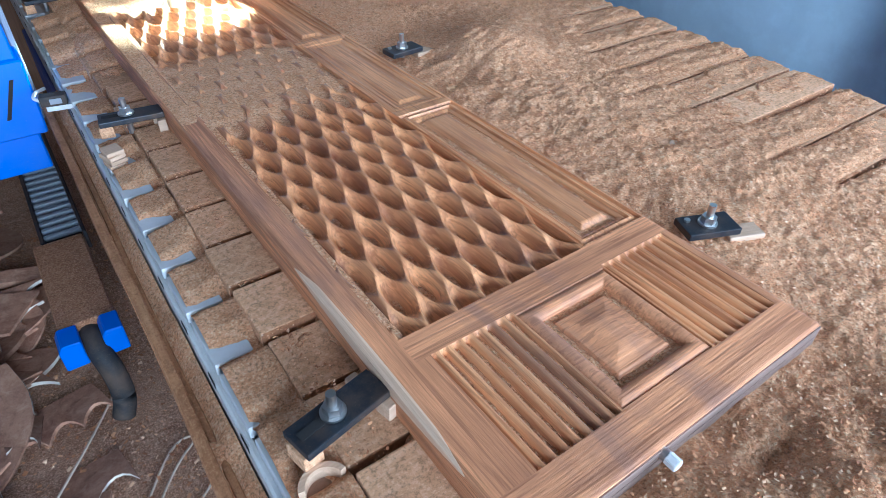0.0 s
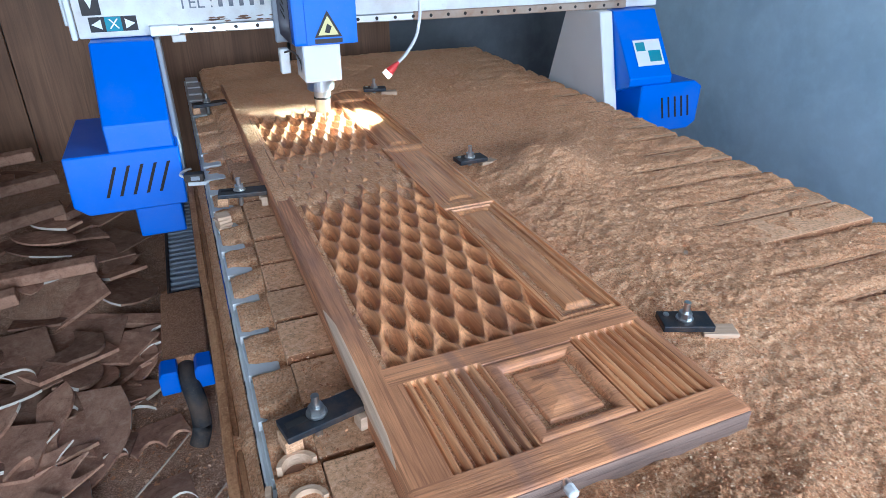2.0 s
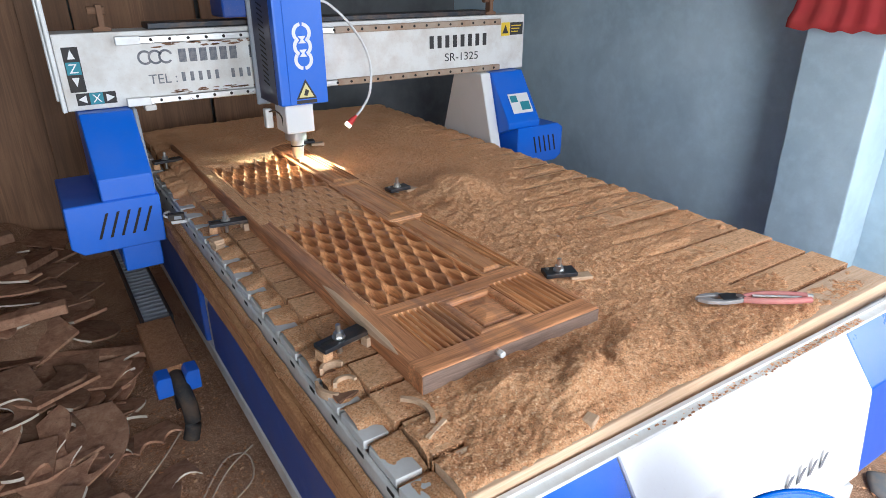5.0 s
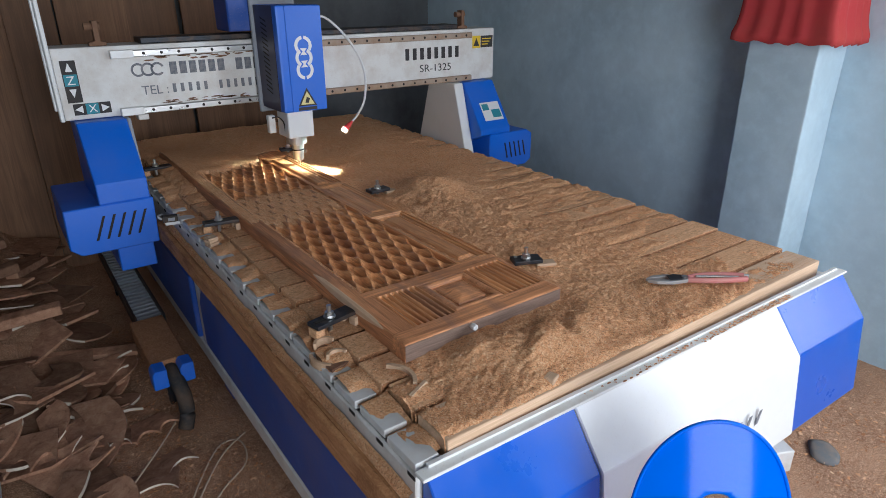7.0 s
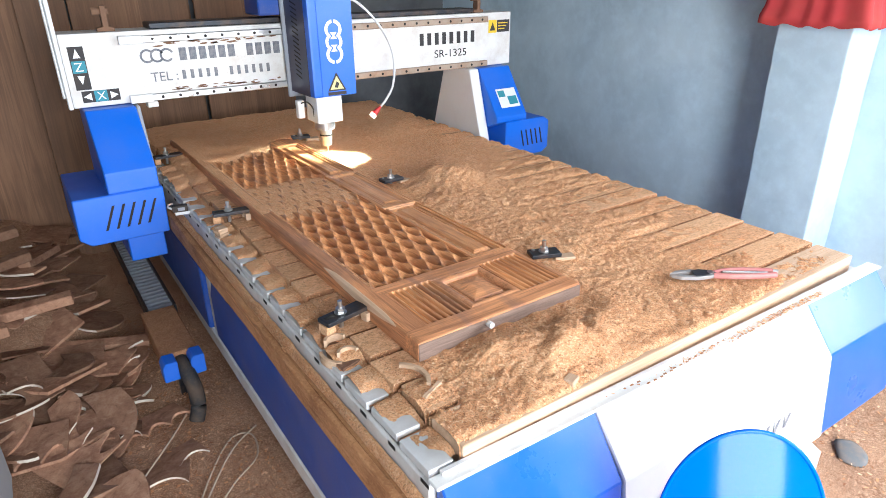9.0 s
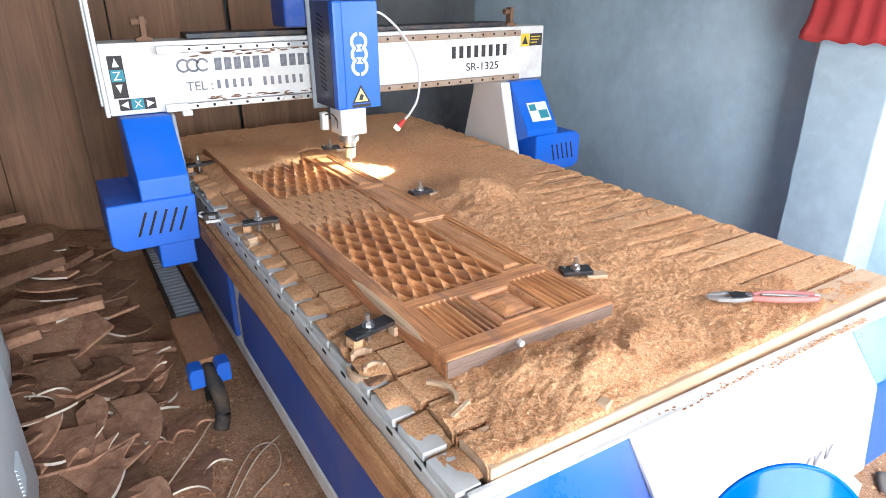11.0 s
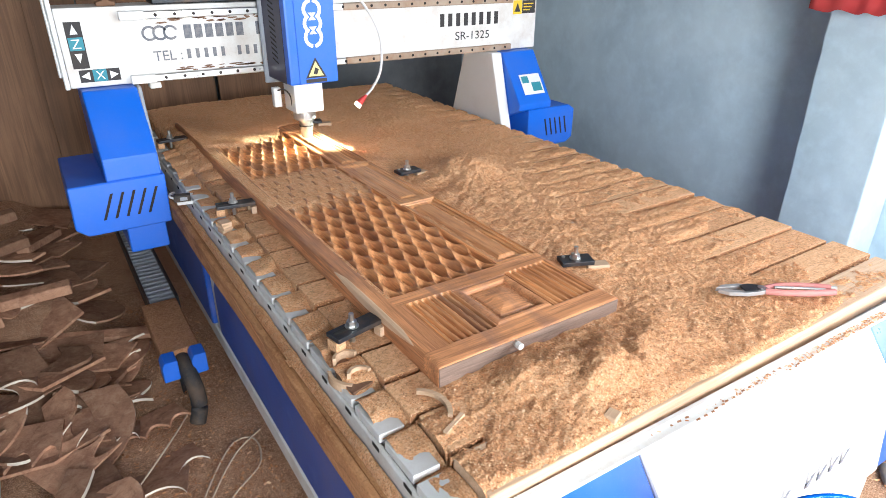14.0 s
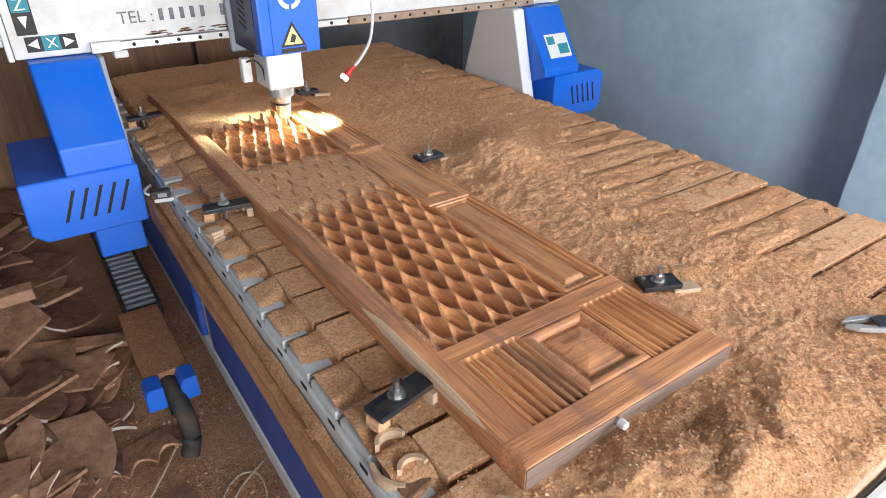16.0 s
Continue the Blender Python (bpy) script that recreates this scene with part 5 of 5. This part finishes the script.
# blue chair in front of the machine
BLUE_GLOSS = paint("glossy_blue_plastic", (0.0, 0.12, 0.70), 0.09, 0.01, scale=3)

BLUE_GLOSS.node_tree.nodes["Principled BSDF"].inputs["Specular IOR Level"].default_value = 0.22


def plastic_chair():
    """Stands with its rounded back, pierced by a grip hole, towards the machine; local y points to the sitter's front."""
    c = thing("plastic_chair", pose(0.36, -0.31, 0.0, rz=142.4), label="glossy blue moulded plastic chair with a grip hole in its back", category="chair")
    top, hole_z, hole_r = 0.859, 0.708, 0.028

    def half(d):
        return 0.144 * (1 - max(0.0, 1 - d / 0.21) ** 2) ** 0.5

    def skin(x, z):
        return Vector((x, 0.33 * (top - z) - 1.3 * x * x, z))

    bm, rows, cols = bmesh.new(), 64, 48
    grid = []
    for i in range(rows + 1):
        z = top - 0.40 * (i / rows) ** 1.6
        w = max(half(top - z) if top - z < 0.21 else 0.144, 0.004)
        grid.append([(w * (2 * j / cols - 1), z) for j in range(cols + 1)])
    verts = [[bm.verts.new(skin(x, z)) for x, z in row] for row in grid]
    for i in range(rows):
        for j in range(cols):
            cx = (grid[i][j][0] + grid[i + 1][j + 1][0]) / 2
            cz = (grid[i][j][1] + grid[i + 1][j + 1][1]) / 2
            if (cx / 1.25) ** 2 + (cz - hole_z) ** 2 > hole_r ** 2:
                bm.faces.new((verts[i][j], verts[i][j + 1], verts[i + 1][j + 1], verts[i + 1][j]))
    bmesh.ops.delete(bm, geom=[v for v in bm.verts if not v.link_faces], context="VERTS")
    for e in [e for e in bm.edges if len(e.link_faces) == 1]:
        for v in e.verts:
            dx, dz = v.co.x / 1.25, v.co.z - hole_z
            r = math.hypot(dx, dz)
            if r < 2 * hole_r:
                v.co = skin(dx / r * hole_r * 1.25, hole_z + dz / r * hole_r)
    bk = part("backrest", bm, BLUE_GLOSS, c, "arched backrest with a grip hole", smooth=True)
    sol = bk.modifiers.new("thick", "SOLIDIFY")
    sol.thickness = 0.007
    rim = [skin(s * half(d), top - d) for s, ds in ((-1, (0.40, 0.3, 0.21, 0.16, 0.11, 0.07, 0.04, 0.018, 0.005)), (1, (0.0, 0.005, 0.018, 0.04, 0.07, 0.11, 0.16, 0.21, 0.3, 0.40))) for d in [min(v, 0.21) if v <= 0.21 else v for v in ds]]
    rim = [Vector((math.copysign(0.144, p.x), 0.33 * (top - p.z) - 1.3 * 0.144 ** 2, p.z)) if top - p.z > 0.21 else p for p in rim]
    part("back_rim", tube(rim, 0.0036, 10, steps=4), BLUE_GLOSS, bk, smooth=True)
    part("seat", box(-0.185, 0.185, 0.10, 0.50, 0.425, 0.447, 0.010, 3), BLUE_GLOSS, c)
    for sx in (-1, 1):
        part("leg", cyl((sx * 0.16, 0.135, 0.426), (sx * 0.185, 0.07, 0.001), 0.024, 14, 0.017), BLUE_GLOSS, c, smooth=True)
        part("leg", cyl((sx * 0.16, 0.46, 0.426), (sx * 0.185, 0.50, 0.001), 0.024, 14, 0.017), BLUE_GLOSS, c, smooth=True)


plastic_chair()


def red_cover():
    """A red cloth bag pulled over the column's upper part, gathered in folds at its hem."""
    bm, n = bmesh.new(), 96
    loop = []
    for k in range(n):
        s = k / n * 4
        i, f = int(s), s - int(s)
        cs = [(2.10, 0.415), (2.377, 0.415), (2.377, 0.80), (2.10, 0.80)]
        a, b = cs[i], cs[(i + 1) % 4]
        loop.append((a[0] + (b[0] - a[0]) * f, a[1] + (b[1] - a[1]) * f))
    rings = []
    for j in range(14):
        z = 1.345 + j * 0.035
        ring = []
        for k, (x, y) in enumerate(loop):
            cx, cy = 2.24, 0.607
            fold = 0.5 + 0.5 * math.sin(k * 1.15 + 0.8 * math.sin(k * 0.37))
            puff = 1.0 + (0.10 * fold - 0.05) * (1 - j / 16) + 0.07 * math.exp(-((j - 0.6) / 1.2) ** 2) - 0.010 * j
            px, py = cx + (x - cx) * puff, cy + (y - cy) * puff
            ring.append(bm.verts.new((min(px, 2.376), py, z + (0.012 * fold - 0.006 if j == 0 else 0) + 0.006 * noise.noise(Vector((x * 9, y * 9, j * 0.4))))))
        rings.append(ring)
    for a, b in zip(rings, rings[1:]):
        for k in range(n):
            bm.faces.new((a[k], a[(k + 1) % n], b[(k + 1) % n], b[k]))
    ob = part("red_cloth", bm, RED_CLOTH, smooth=True)
    sol = ob.modifiers.new("thick", "SOLIDIFY")
    sol.thickness = 0.003
    tagged(ob, "red cloth cover gathered round the column", "cloth")


red_cover()

# bits on the floor by the machine's far corner
bm = revolve([(0.02, 0.0), (0.045, 0.003), (0.048, 0.009), (0.032, 0.015), (0.010, 0.016)], 28)
for v in bm.verts:
    v.co.x *= 1.3
    v.co += 0.02 * Vector((noise.noise(v.co * 14), noise.noise(v.co * 14 + Vector((3, 3, 1))), 0.3 * noise.noise(v.co * 9)))
tagged(part("rag", bm, RAG_CLOTH, m=pose(1.605, -0.085, 0.003, rz=30), smooth=True), "crumpled grey rag lying on the dusty floor", "rag")
tagged(part("levelling_foot", box(-0.04, 0.04, -0.03, 0.03, 0, 0.09, 0.004), WHITE_WORN, m=pose(1.40, -0.02, 0.0, rz=-25)), "white steel levelling block under the frame", "machine foot")

slats(TABLE)


def motions():
    tip = [(0.0, 0.262), (2.5, 0.356), (4.5, 0.431), (7.0, 0.522), (9.0, 0.600), (9.4, 0.612), (9.7, 0.610), (11.3, 0.554), (12.5, 0.508), (14.5, 0.436), (16.0, 0.378)]
    walk(HEAD, [(t, pose(x, 1.855, 0)) for t, x in tip])


motions()
